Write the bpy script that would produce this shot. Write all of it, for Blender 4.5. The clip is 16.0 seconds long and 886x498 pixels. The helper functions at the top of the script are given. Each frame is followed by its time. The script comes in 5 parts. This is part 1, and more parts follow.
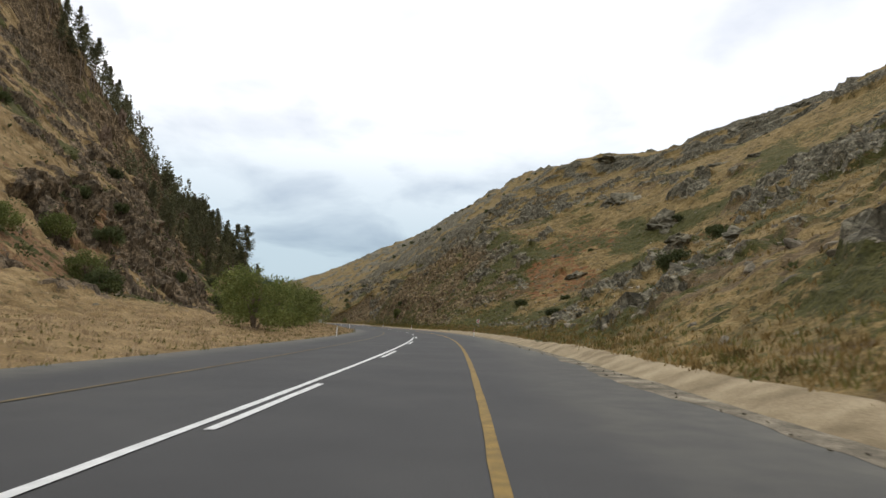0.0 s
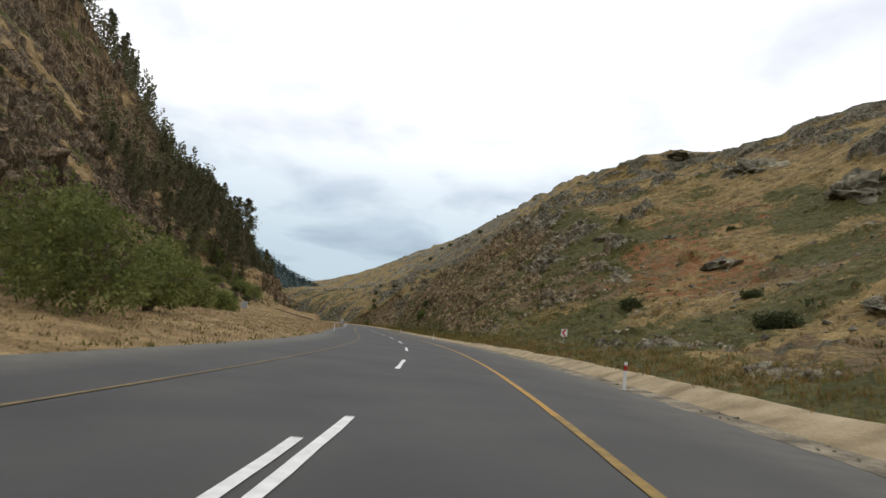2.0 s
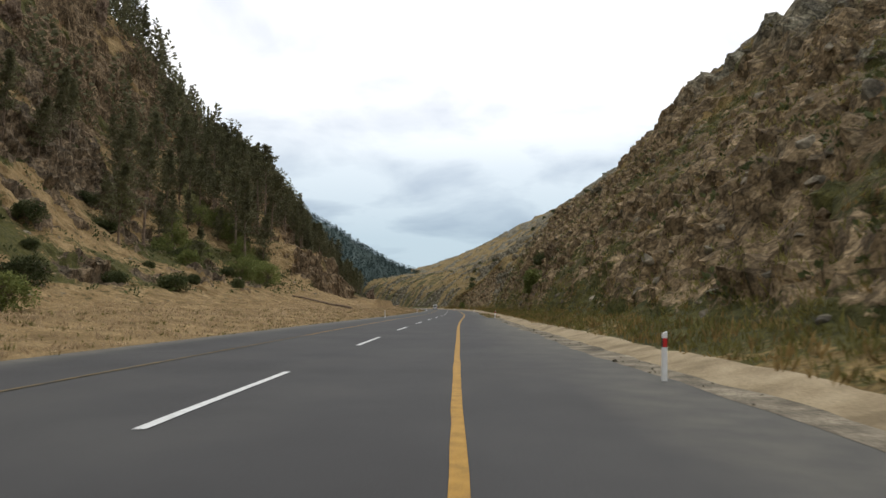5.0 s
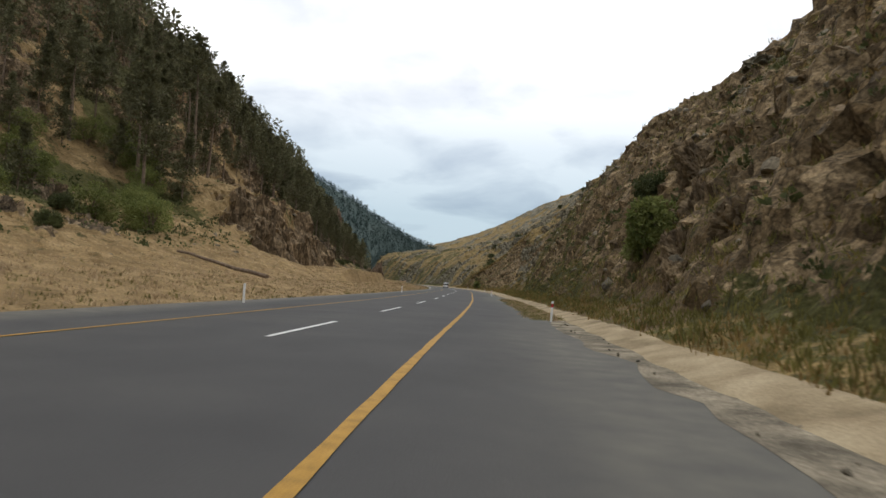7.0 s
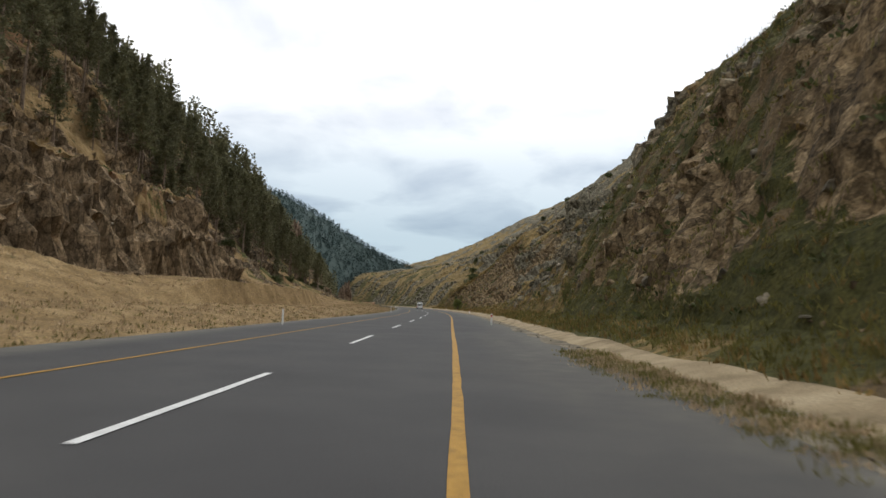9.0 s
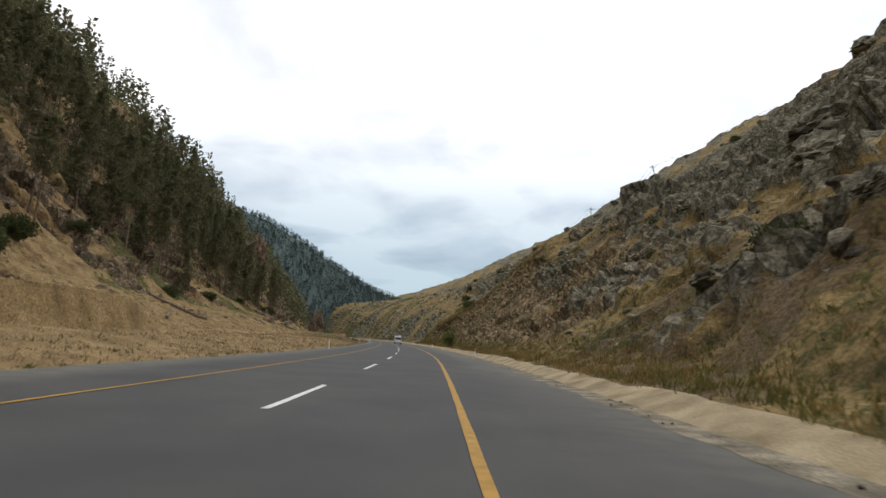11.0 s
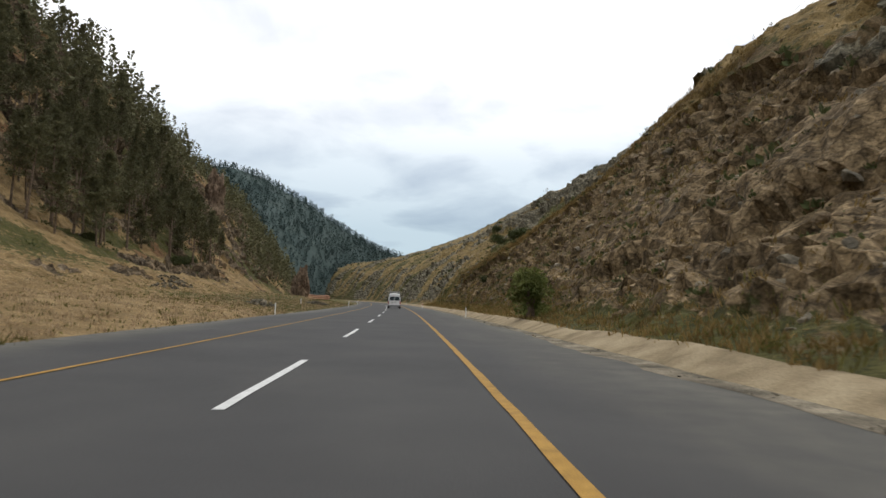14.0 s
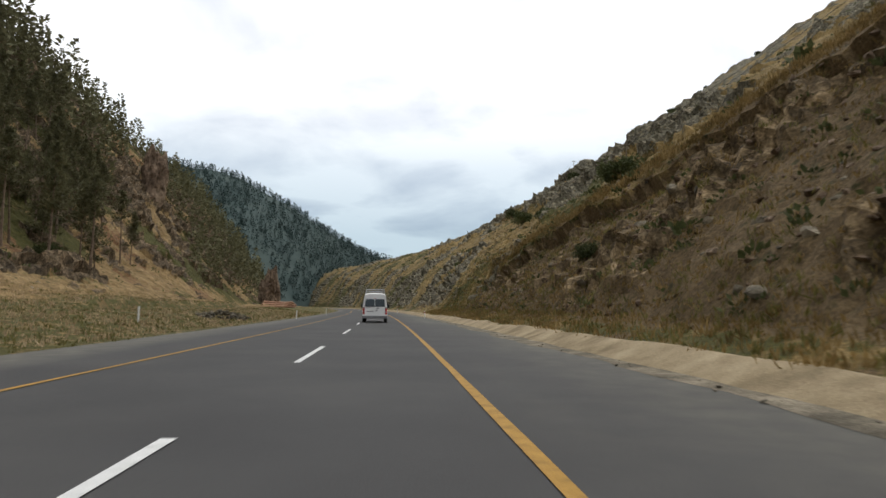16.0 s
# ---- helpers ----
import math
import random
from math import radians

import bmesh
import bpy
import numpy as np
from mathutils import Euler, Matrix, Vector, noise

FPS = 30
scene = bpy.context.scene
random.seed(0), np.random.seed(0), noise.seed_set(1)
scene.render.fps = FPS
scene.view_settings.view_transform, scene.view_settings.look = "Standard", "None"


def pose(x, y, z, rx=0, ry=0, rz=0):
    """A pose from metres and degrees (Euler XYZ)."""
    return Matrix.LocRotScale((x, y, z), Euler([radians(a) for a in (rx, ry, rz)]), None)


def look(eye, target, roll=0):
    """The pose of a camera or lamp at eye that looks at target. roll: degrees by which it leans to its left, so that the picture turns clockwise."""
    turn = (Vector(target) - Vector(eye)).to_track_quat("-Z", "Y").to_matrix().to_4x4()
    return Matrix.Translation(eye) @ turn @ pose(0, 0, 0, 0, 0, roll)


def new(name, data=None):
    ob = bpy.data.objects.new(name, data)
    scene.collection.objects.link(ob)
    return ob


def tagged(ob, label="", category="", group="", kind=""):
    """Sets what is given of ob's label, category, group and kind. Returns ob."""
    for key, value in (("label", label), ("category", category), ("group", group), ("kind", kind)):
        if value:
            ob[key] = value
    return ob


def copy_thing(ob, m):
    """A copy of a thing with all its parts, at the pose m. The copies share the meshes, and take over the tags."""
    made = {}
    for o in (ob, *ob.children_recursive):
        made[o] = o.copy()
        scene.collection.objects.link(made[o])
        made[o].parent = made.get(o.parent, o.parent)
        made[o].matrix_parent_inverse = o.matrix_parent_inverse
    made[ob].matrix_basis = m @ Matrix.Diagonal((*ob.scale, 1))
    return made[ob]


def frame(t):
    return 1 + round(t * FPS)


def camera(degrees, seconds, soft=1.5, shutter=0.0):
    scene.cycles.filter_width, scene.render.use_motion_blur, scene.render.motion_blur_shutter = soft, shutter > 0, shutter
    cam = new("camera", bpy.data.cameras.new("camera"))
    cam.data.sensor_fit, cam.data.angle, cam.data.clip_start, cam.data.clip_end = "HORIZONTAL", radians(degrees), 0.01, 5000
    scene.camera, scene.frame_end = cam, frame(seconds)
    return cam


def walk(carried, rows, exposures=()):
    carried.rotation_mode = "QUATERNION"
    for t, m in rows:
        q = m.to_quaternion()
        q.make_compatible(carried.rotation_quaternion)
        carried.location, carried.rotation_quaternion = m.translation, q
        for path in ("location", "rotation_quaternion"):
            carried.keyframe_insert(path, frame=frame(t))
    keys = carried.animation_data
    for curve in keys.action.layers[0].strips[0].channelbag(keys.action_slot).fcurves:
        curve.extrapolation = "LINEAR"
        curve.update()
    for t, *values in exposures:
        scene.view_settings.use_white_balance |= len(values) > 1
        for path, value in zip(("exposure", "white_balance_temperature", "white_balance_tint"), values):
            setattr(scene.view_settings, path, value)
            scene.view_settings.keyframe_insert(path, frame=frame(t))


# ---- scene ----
cam = camera(71.4, 16.0, soft=1.5, shutter=0.1)
# seconds, x, y, z, yaw, pitch, roll of the car's camera
ROWS = [
    (0.0, -0.00, -0.00, 1.25, 0.00, 7.01, -1.68),
    (0.5, -0.10, 13.10, 1.25, 1.03, 7.25, -2.52),
    (1.0, -0.20, 26.02, 1.25, 1.42, 7.50, -2.01),
    (1.5, -0.46, 38.78, 1.24, 2.11, 7.32, -4.08),
    (2.0, -0.94, 51.42, 1.25, 3.22, 7.58, -5.29),
    (2.5, -1.54, 63.83, 1.24, 4.91, 6.47, -4.51),
    (3.0, -2.10, 76.06, 1.24, 5.03, 5.70, -4.77),
    (3.5, -3.29, 88.18, 1.25, 8.37, 6.49, -1.88),
    (4.0, -4.69, 100.33, 1.25, 11.55, 6.36, -0.93),
    (4.5, -6.28, 112.21, 1.25, 10.67, 6.08, -1.35),
    (5.0, -8.13, 124.04, 1.26, 13.31, 5.38, -0.13),
    (5.2, -8.92, 128.73, 1.24, 14.42, 4.40, -0.06),
    (7.3, -18.29, 178.02, 1.25, 14.80, 3.16, -4.67),
    (7.5, -19.29, 182.68, 1.25, 14.77, 3.27, -5.49),
    (8.0, -21.75, 194.23, 1.27, 14.29, 3.74, -4.97),
    (8.2, -22.76, 198.82, 1.25, 14.14, 4.04, -3.95),
    (10.3, -34.20, 249.84, 1.26, 12.53, 7.05, -1.04),
    (10.5, -35.37, 254.98, 1.26, 12.58, 7.21, -1.59),
    (11.0, -38.26, 267.83, 1.25, 11.74, 8.62, -3.45),
    (11.5, -41.27, 280.57, 1.25, 12.83, 9.88, -3.13),
    (12.0, -44.25, 293.04, 1.25, 12.17, 8.92, -0.62),
    (12.5, -47.13, 305.24, 1.25, 11.90, 8.98, -1.57),
    (13.0, -50.23, 317.29, 1.25, 11.76, 7.26, -2.50),
    (13.5, -53.51, 329.23, 1.24, 12.89, 5.02, -2.19),
    (14.0, -56.77, 341.05, 1.24, 12.70, 4.92, -1.67),
    (14.5, -59.89, 352.62, 1.23, 13.31, 5.05, -1.60),
    (15.0, -63.19, 364.01, 1.25, 13.25, 5.54, -1.17),
    (15.5, -66.55, 375.32, 1.25, 12.08, 5.40, -0.93),
    (16.0, -70.00, 386.62, 1.24, 11.87, 5.44, -0.56),
]
# the white balance drifts to cyan for about two seconds and comes back
EXPOSURES = [
    (0.0, 0.0, 6500, 10), (11.0, 0.0, 6500, 10), (11.3, -0.03, 5700, -8), (11.5, -0.12, 4950, -38), (12.0, -0.1, 4450, -58),
    (12.8, -0.1, 4450, -58), (13.0, -0.05, 5300, -25), (13.2, 0.0, 6500, 10), (16.0, 0.0, 6500, 10),
]
walk(cam, [(t, pose(x, y, z, 90 + pitch, roll, yaw)) for t, x, y, z, yaw, pitch, roll in ROWS], EXPOSURES)

# ---- world and sun ----
SUN_ELEVATION, SUN_AZIMUTH = 58.0, 35.0
world = bpy.data.worlds.new("overcast_sky")
scene.world = world
world.use_nodes = True
wt = world.node_tree
wt.nodes.clear()


def wnode(kind, **inputs):
    n = wt.nodes.new(kind)
    for key, value in inputs.items():
        n.inputs[key.replace("_", " ")].default_value = value
    return n


w_out = wnode("ShaderNodeOutputWorld")
w_bg = wnode("ShaderNodeBackground", Strength=0.1)
w_sky = wt.nodes.new("ShaderNodeTexSky")
w_sky.sky_type = "NISHITA"
w_sky.sun_disc = False
w_sky.sun_elevation, w_sky.sun_rotation = radians(SUN_ELEVATION), radians(SUN_AZIMUTH)
w_co = wnode("ShaderNodeTexCoord")
w_sep = wnode("ShaderNodeSeparateXYZ")
wt.links.new(w_co.outputs["Generated"], w_sep.inputs[0])
# cloud sheets: the direction is spread on a flat layer overhead
w_max = wnode("ShaderNodeMath"); w_max.operation = "MAXIMUM"; w_max.inputs[1].default_value = 0.0
wt.links.new(w_sep.outputs["Z"], w_max.inputs[0])
w_add = wnode("ShaderNodeMath"); w_add.operation = "ADD"; w_add.inputs[1].default_value = 0.18
wt.links.new(w_max.outputs[0], w_add.inputs[0])
w_div = wnode("ShaderNodeVectorMath"); w_div.operation = "DIVIDE"
w_cmb = wnode("ShaderNodeCombineXYZ")
for i in range(3):
    wt.links.new(w_add.outputs[0], w_cmb.inputs[i])
wt.links.new(w_co.outputs["Generated"], w_div.inputs[0])
wt.links.new(w_cmb.outputs[0], w_div.inputs[1])
w_n1 = wnode("ShaderNodeTexNoise", Scale=1.7, Detail=6.0, Roughness=0.5, Distortion=0.3)
wt.links.new(w_div.outputs[0], w_n1.inputs["Vector"])
w_r1 = wnode("ShaderNodeValToRGB")
w_r1.color_ramp.elements[0].position, w_r1.color_ramp.elements[0].color = 0.33, (0.64, 0.68, 0.755, 1)
w_r1.color_ramp.elements[1].position, w_r1.color_ramp.elements[1].color = 0.55, (1.06, 1.06, 1.06, 1)
wt.links.new(w_n1.outputs["Fac"], w_r1.inputs[0])
# towards the horizon the sheet turns to an even blue grey
w_r2 = wnode("ShaderNodeValToRGB")
e = w_r2.color_ramp.elements
e[0].position, e[0].color = 0.0, (0.47, 0.59, 0.67, 1)
e[1].position, e[1].color = 0.33, (1.15, 1.15, 1.15, 1)
m = e.new(0.11); m.color = (0.51, 0.625, 0.70, 1)
m = e.new(0.22); m.color = (0.74, 0.82, 0.88, 1)
wt.links.new(w_sep.outputs["Z"], w_r2.inputs[0])
w_mul = wnode("ShaderNodeMix"); w_mul.data_type = "RGBA"; w_mul.blend_type = "MULTIPLY"; w_mul.inputs[0].default_value = 0.85
wt.links.new(w_r2.outputs[0], w_mul.inputs[6])
wt.links.new(w_r1.outputs[0], w_mul.inputs[7])
w_gain = wnode("ShaderNodeVectorMath"); w_gain.operation = "SCALE"; w_gain.inputs["Scale"].default_value = 11.0
wt.links.new(w_mul.outputs[2], w_gain.inputs[0])
w_mix = wnode("ShaderNodeMix"); w_mix.data_type = "RGBA"; w_mix.inputs[0].default_value = 0.92
wt.links.new(w_sky.outputs[0], w_mix.inputs[6])
wt.links.new(w_gain.outputs[0], w_mix.inputs[7])
wt.links.new(w_mix.outputs[2], w_bg.inputs["Color"])
wt.links.new(w_bg.outputs[0], w_out.inputs[0])

sun = new("sun", bpy.data.lights.new("sun", "SUN"))
sun.data.energy, sun.data.angle, sun.data.color = 0.9, radians(14), (1.0, 0.96, 0.9)
sun.matrix_world = look((0, 0, 100), (-100 * math.sin(radians(SUN_AZIMUTH)) / math.tan(radians(SUN_ELEVATION)), -100 * math.cos(radians(SUN_AZIMUTH)) / math.tan(radians(SUN_ELEVATION)), 0))

# ---- materials ----
def material(name, colors, scale=4.0, rough=0.9, bump=0.3, bump_scale=40.0, metal=0.0, fine=0.35, spec=0.3, coords="Object", vary=0.0):
    """A surface of two or three colours mixed by large and fine noise, with fine relief."""
    mat = bpy.data.materials.new(name)
    mat.use_nodes = True
    t = mat.node_tree
    b = t.nodes["Principled BSDF"]
    b.inputs["Roughness"].default_value, b.inputs["Metallic"].default_value = rough, metal
    b.inputs["Specular IOR Level"].default_value = spec
    co = t.nodes.new("ShaderNodeTexCoord")
    n1 = t.nodes.new("ShaderNodeTexNoise")
    n1.inputs["Scale"].default_value, n1.inputs["Detail"].default_value = scale, 5
    t.links.new(co.outputs[coords], n1.inputs["Vector"])
    ramp = t.nodes.new("ShaderNodeValToRGB")
    el = ramp.color_ramp.elements
    el[0].position, el[1].position = 0.32, 0.68
    el[0].color, el[1].color = (*colors[0], 1), (*colors[-1], 1)
    for i, c in enumerate(colors[1:-1]):
        el.new(0.32 + 0.36 * (i + 1) / (len(colors) - 1)).color = (*c, 1)
    t.links.new(n1.outputs["Fac"], ramp.inputs[0])
    n2 = t.nodes.new("ShaderNodeTexNoise")
    n2.inputs["Scale"].default_value, n2.inputs["Detail"].default_value = bump_scale, 4
    t.links.new(co.outputs[coords], n2.inputs["Vector"])
    mr = t.nodes.new("ShaderNodeMapRange")
    mr.inputs["From Min"].default_value, mr.inputs["From Max"].default_value = 0.3, 0.7
    mr.inputs["To Min"].default_value, mr.inputs["To Max"].default_value = 1 - fine, 1 + fine
    t.links.new(n2.outputs["Fac"], mr.inputs["Value"])
    mul = t.nodes.new("ShaderNodeVectorMath")
    mul.operation = "SCALE"
    t.links.new(ramp.outputs[0], mul.inputs[0])
    t.links.new(mr.outputs[0], mul.inputs["Scale"])
    last = mul.outputs[0]
    if vary:
        info = t.nodes.new("ShaderNodeObjectInfo")
        geo = t.nodes.new("ShaderNodeNewGeometry")
        add = t.nodes.new("ShaderNodeMath")
        add.operation = "ADD"
        t.links.new(info.outputs["Random"], add.inputs[0])
        t.links.new(geo.outputs["Random Per Island"], add.inputs[1])
        mr2 = t.nodes.new("ShaderNodeMapRange")
        mr2.inputs["From Max"].default_value = 2.0
        mr2.inputs["To Min"].default_value, mr2.inputs["To Max"].default_value = 1 - vary, 1 + vary
        t.links.new(add.outputs[0], mr2.inputs["Value"])
        m2 = t.nodes.new("ShaderNodeVectorMath")
        m2.operation = "SCALE"
        t.links.new(last, m2.inputs[0])
        t.links.new(mr2.outputs[0], m2.inputs["Scale"])
        last = m2.outputs[0]
    t.links.new(last, b.inputs["Base Color"])
    if bump:
        bp = t.nodes.new("ShaderNodeBump")
        bp.inputs["Strength"].default_value, bp.inputs["Distance"].default_value = bump, 1.0 / bump_scale
        t.links.new(n2.outputs["Fac"], bp.inputs["Height"])
        t.links.new(bp.outputs[0], b.inputs["Normal"])
    return mat


def leafy(name, colors, vary=0.45, through_light=0.25, scale=0.8):
    mat = material(name, colors, scale=scale, rough=0.75, bump=0, bump_scale=6, fine=0.25, vary=vary, spec=0.15)
    t = mat.node_tree
    b, out = t.nodes["Principled BSDF"], t.nodes["Material Output"]
    tr = t.nodes.new("ShaderNodeBsdfTranslucent")
    t.links.new(b.inputs["Base Color"].links[0].from_socket, tr.inputs[0])
    mx = t.nodes.new("ShaderNodeMixShader")
    mx.inputs[0].default_value = through_light
    t.links.new(b.outputs[0], mx.inputs[1])
    t.links.new(tr.outputs[0], mx.inputs[2])
    t.links.new(mx.outputs[0], out.inputs[0])
    return mat


def hill_material(name, rock, warm, grass, green, soil, column=1.0):
    """Rock, dry grass, green growth and bare soil, laid out by the masks of the mesh and broken up by noise."""
    mat = bpy.data.materials.new(name)
    mat.use_nodes = True
    t = mat.node_tree
    L = t.links.new
    b = t.nodes["Principled BSDF"]
    b.inputs["Roughness"].default_value, b.inputs["Specular IOR Level"].default_value = 0.95, 0.15
    co = t.nodes.new("ShaderNodeTexCoord")

    def noise_tex(scale, detail=6, rough=0.6):
        n = t.nodes.new("ShaderNodeTexNoise")
        n.inputs["Scale"].default_value, n.inputs["Detail"].default_value, n.inputs["Roughness"].default_value = scale, detail, rough
        L(co.outputs["Object"], n.inputs["Vector"])
        return n.outputs["Fac"]

    def ramp(fac, stops):
        r = t.nodes.new("ShaderNodeValToRGB")
        el = r.color_ramp.elements
        el[0].position, el[0].color = stops[0][0], (*stops[0][1], 1)
        el[1].position, el[1].color = stops[-1][0], (*stops[-1][1], 1)
        for p, c in stops[1:-1]:
            el.new(p).color = (*c, 1)
        L(fac, r.inputs[0])
        return r.outputs[0]

    def mask(attr, noise_out, amount=1.3, lo=0.44, hi=0.56):
        a = t.nodes.new("ShaderNodeAttribute")
        a.attribute_name = attr
        s = t.nodes.new("ShaderNodeMath"); s.operation = "MULTIPLY_ADD"
        s.inputs[1].default_value, s.inputs[2].default_value = amount, -amount / 2
        L(noise_out, s.inputs[0])
        d = t.nodes.new("ShaderNodeMath"); d.operation = "ADD"
        L(a.outputs["Fac"], d.inputs[0]); L(s.outputs[0], d.inputs[1])
        r = t.nodes.new("ShaderNodeMapRange")
        r.inputs["From Min"].default_value, r.inputs["From Max"].default_value = lo, hi
        L(d.outputs[0], r.inputs["Value"])
        return r.outputs[0]

    def mix(fac, a, c):
        m = t.nodes.new("ShaderNodeMix"); m.data_type = "RGBA"
        L(fac, m.inputs[0]); L(a, m.inputs[6]); L(c, m.inputs[7])
        return m.outputs[2]

    mid, small, tiny = noise_tex(0.45), noise_tex(1.7, 8, 0.65), noise_tex(8.0, 6, 0.65)
    squash = t.nodes.new("ShaderNodeMapping")
    squash.inputs["Scale"].default_value = (1, 1, column)
    L(co.outputs["Object"], squash.inputs["Vector"])

    def blocks(scale, feature):
        """Joints and blocks of the broken rock."""
        vo = t.nodes.new("ShaderNodeTexVoronoi")
        vo.feature = feature
        vo.inputs["Scale"].default_value = scale
        wob = t.nodes.new("ShaderNodeTexNoise")
        wob.inputs["Scale"].default_value, wob.inputs["Detail"].default_value = scale * 1.3, 4
        L(squash.outputs[0], wob.inputs["Vector"])
        mv = t.nodes.new("ShaderNodeVectorMath"); mv.operation = "MULTIPLY_ADD"
        mv.inputs[1].default_value = (0.9 / scale,) * 3
        L(wob.outputs["Color"], mv.inputs[0]); L(squash.outputs[0], mv.inputs[2])
        L(mv.outputs[0], vo.inputs["Vector"])
        return vo.outputs["Distance"] if feature == "DISTANCE_TO_EDGE" else vo.outputs["Color"]

    def span(value, lo, hi, a, c):
        m = t.nodes.new("ShaderNodeMapRange")
        for key, x in (("From Min", lo), ("From Max", hi), ("To Min", a), ("To Max", c)):
            m.inputs[key].default_value = x
        L(value, m.inputs["Value"])
        return m.outputs[0]

    def times(a, c):
        m = t.nodes.new("ShaderNodeMath"); m.operation = "MULTIPLY"
        L(a, m.inputs[0]); L(c, m.inputs[1])
        return m.outputs[0]

    def scaled(color, factor):
        m = t.nodes.new("ShaderNodeVectorMath"); m.operation = "SCALE"
        L(color, m.inputs[0]); L(factor, m.inputs["Scale"])
        return m.outputs[0]

    tone = t.nodes.new("ShaderNodeSeparateColor")
    L(blocks(1.0, "F1"), tone.inputs[0])
    tone2 = t.nodes.new("ShaderNodeSeparateColor")
    L(blocks(3.2, "F1"), tone2.inputs[0])
    joint = times(blocks(1.0, "DISTANCE_TO_EDGE"), span(mid, 0.3, 0.7, 1.0, 1.0))
    broken = times(times(span(tone.outputs[0], 0, 1, 0.6, 1.4), span(tone2.outputs[1], 0, 1, 0.65, 1.35)), span(joint, 0.0, 0.06, 0.42, 1.0))
    col_grass = ramp(mid, [(0.3, grass[0]), (0.5, grass[1]), (0.7, grass[2])])
    col_green = ramp(small, [(0.3, green[0]), (0.7, green[1])])
    col_soil = ramp(small, [(0.3, soil[0]), (0.7, soil[1])])
    col_rock = ramp(small, [(0.28, rock[0]), (0.48, rock[1]), (0.75, rock[2])])
    col_warm = ramp(small, [(0.28, warm[0]), (0.48, warm[1]), (0.75, warm[2])])
    col_rock = scaled(mix(mask("warm", mid, 1.2, 0.3, 0.7), col_rock, col_warm), broken)
    c = mix(mask("green", small), col_grass, col_green)
    c = mix(mask("soil", noise_tex(0.6, 7, 0.65), 1.4), c, col_soil)
    rust = t.nodes.new("ShaderNodeRGB")
    rust.outputs[0].default_value = (0.185, 0.088, 0.036, 1)
    c = mix(mask("red", noise_tex(0.7, 7, 0.65), 1.4), c, rust.outputs[0])
    scrub = t.nodes.new("ShaderNodeRGB")
    scrub.outputs[0].default_value = (*green[0], 1)
    clump = noise_tex(1.05, 5, 0.7)
    wild = t.nodes.new("ShaderNodeAttribute")
    wild.attribute_name = "wild"
    c = mix(times(span(clump, 0.56, 0.64, 0.0, 0.85), wild.outputs["Fac"]), c, scrub.outputs[0])
    c = mix(mask("rock", small, 1.2, 0.46, 0.54), c, col_rock)
    f = t.nodes.new("ShaderNodeMapRange")
    f.inputs["From Min"].default_value, f.inputs["From Max"].default_value = 0.3, 0.7
    f.inputs["To Min"].default_value, f.inputs["To Max"].default_value = 0.42, 1.6
    L(tiny, f.inputs["Value"])
    sc = t.nodes.new("ShaderNodeVectorMath"); sc.operation = "SCALE"
    L(c, sc.inputs[0]); L(f.outputs[0], sc.inputs["Scale"])
    L(sc.outputs[0], b.inputs["Base Color"])
    bp = t.nodes.new("ShaderNodeBump")
    bp.inputs["Strength"].default_value, bp.inputs["Distance"].default_value = 0.7, 0.28
    L(small, bp.inputs["Height"])
    b2 = t.nodes.new("ShaderNodeBump")
    b2.inputs["Strength"].default_value, b2.inputs["Distance"].default_value = 0.45, 0.06
    L(tiny, b2.inputs["Height"]); L(bp.outputs[0], b2.inputs["Normal"])
    L(b2.outputs[0], b.inputs["Normal"])
    return mat


M_HILL = hill_material("dry_stony_slope", [(0.05, 0.045, 0.032), (0.13, 0.117, 0.082), (0.27, 0.24, 0.17)],
                       [(0.07, 0.049, 0.026), (0.158, 0.114, 0.063), (0.315, 0.235, 0.138)],
                       [(0.105, 0.077, 0.032), (0.195, 0.137, 0.056), (0.295, 0.207, 0.088)], [(0.036, 0.038, 0.013), (0.10, 0.092, 0.028)],
                       [(0.092, 0.065, 0.034), (0.165, 0.116, 0.06)])
M_CLIFF = hill_material("brown_basalt_cliff", [(0.034, 0.028, 0.02), (0.085, 0.068, 0.047), (0.185, 0.15, 0.106)],
                        [(0.062, 0.043, 0.024), (0.145, 0.104, 0.06), (0.28, 0.20, 0.125)],
                        [(0.14, 0.093, 0.042), (0.228, 0.156, 0.073), (0.32, 0.229, 0.115)], [(0.04, 0.042, 0.014), (0.10, 0.092, 0.03)],
                        [(0.12, 0.07, 0.035), (0.22, 0.125, 0.065)], 0.4)
M_WHITE = material("white_road_paint", [(0.55, 0.55, 0.53), (0.72, 0.72, 0.70)], scale=5, rough=0.7, bump=0.15, bump_scale=80, fine=0.15)
M_YELLOW = material("ochre_road_paint", [(0.26, 0.15, 0.03), (0.36, 0.20, 0.035), (0.42, 0.24, 0.045)], scale=5, rough=0.75, bump=0.15, bump_scale=70, fine=0.2)
M_DULL = material("dull_ochre_paint", [(0.16, 0.105, 0.035), (0.22, 0.145, 0.04), (0.28, 0.18, 0.045)], scale=4, rough=0.8, bump=0.15, bump_scale=70, fine=0.25)
M_FADED = material("faded_ochre_paint", [(0.085, 0.072, 0.05), (0.13, 0.098, 0.05), (0.20, 0.135, 0.05)], scale=3, rough=0.8, bump=0.15, bump_scale=70, fine=0.25)
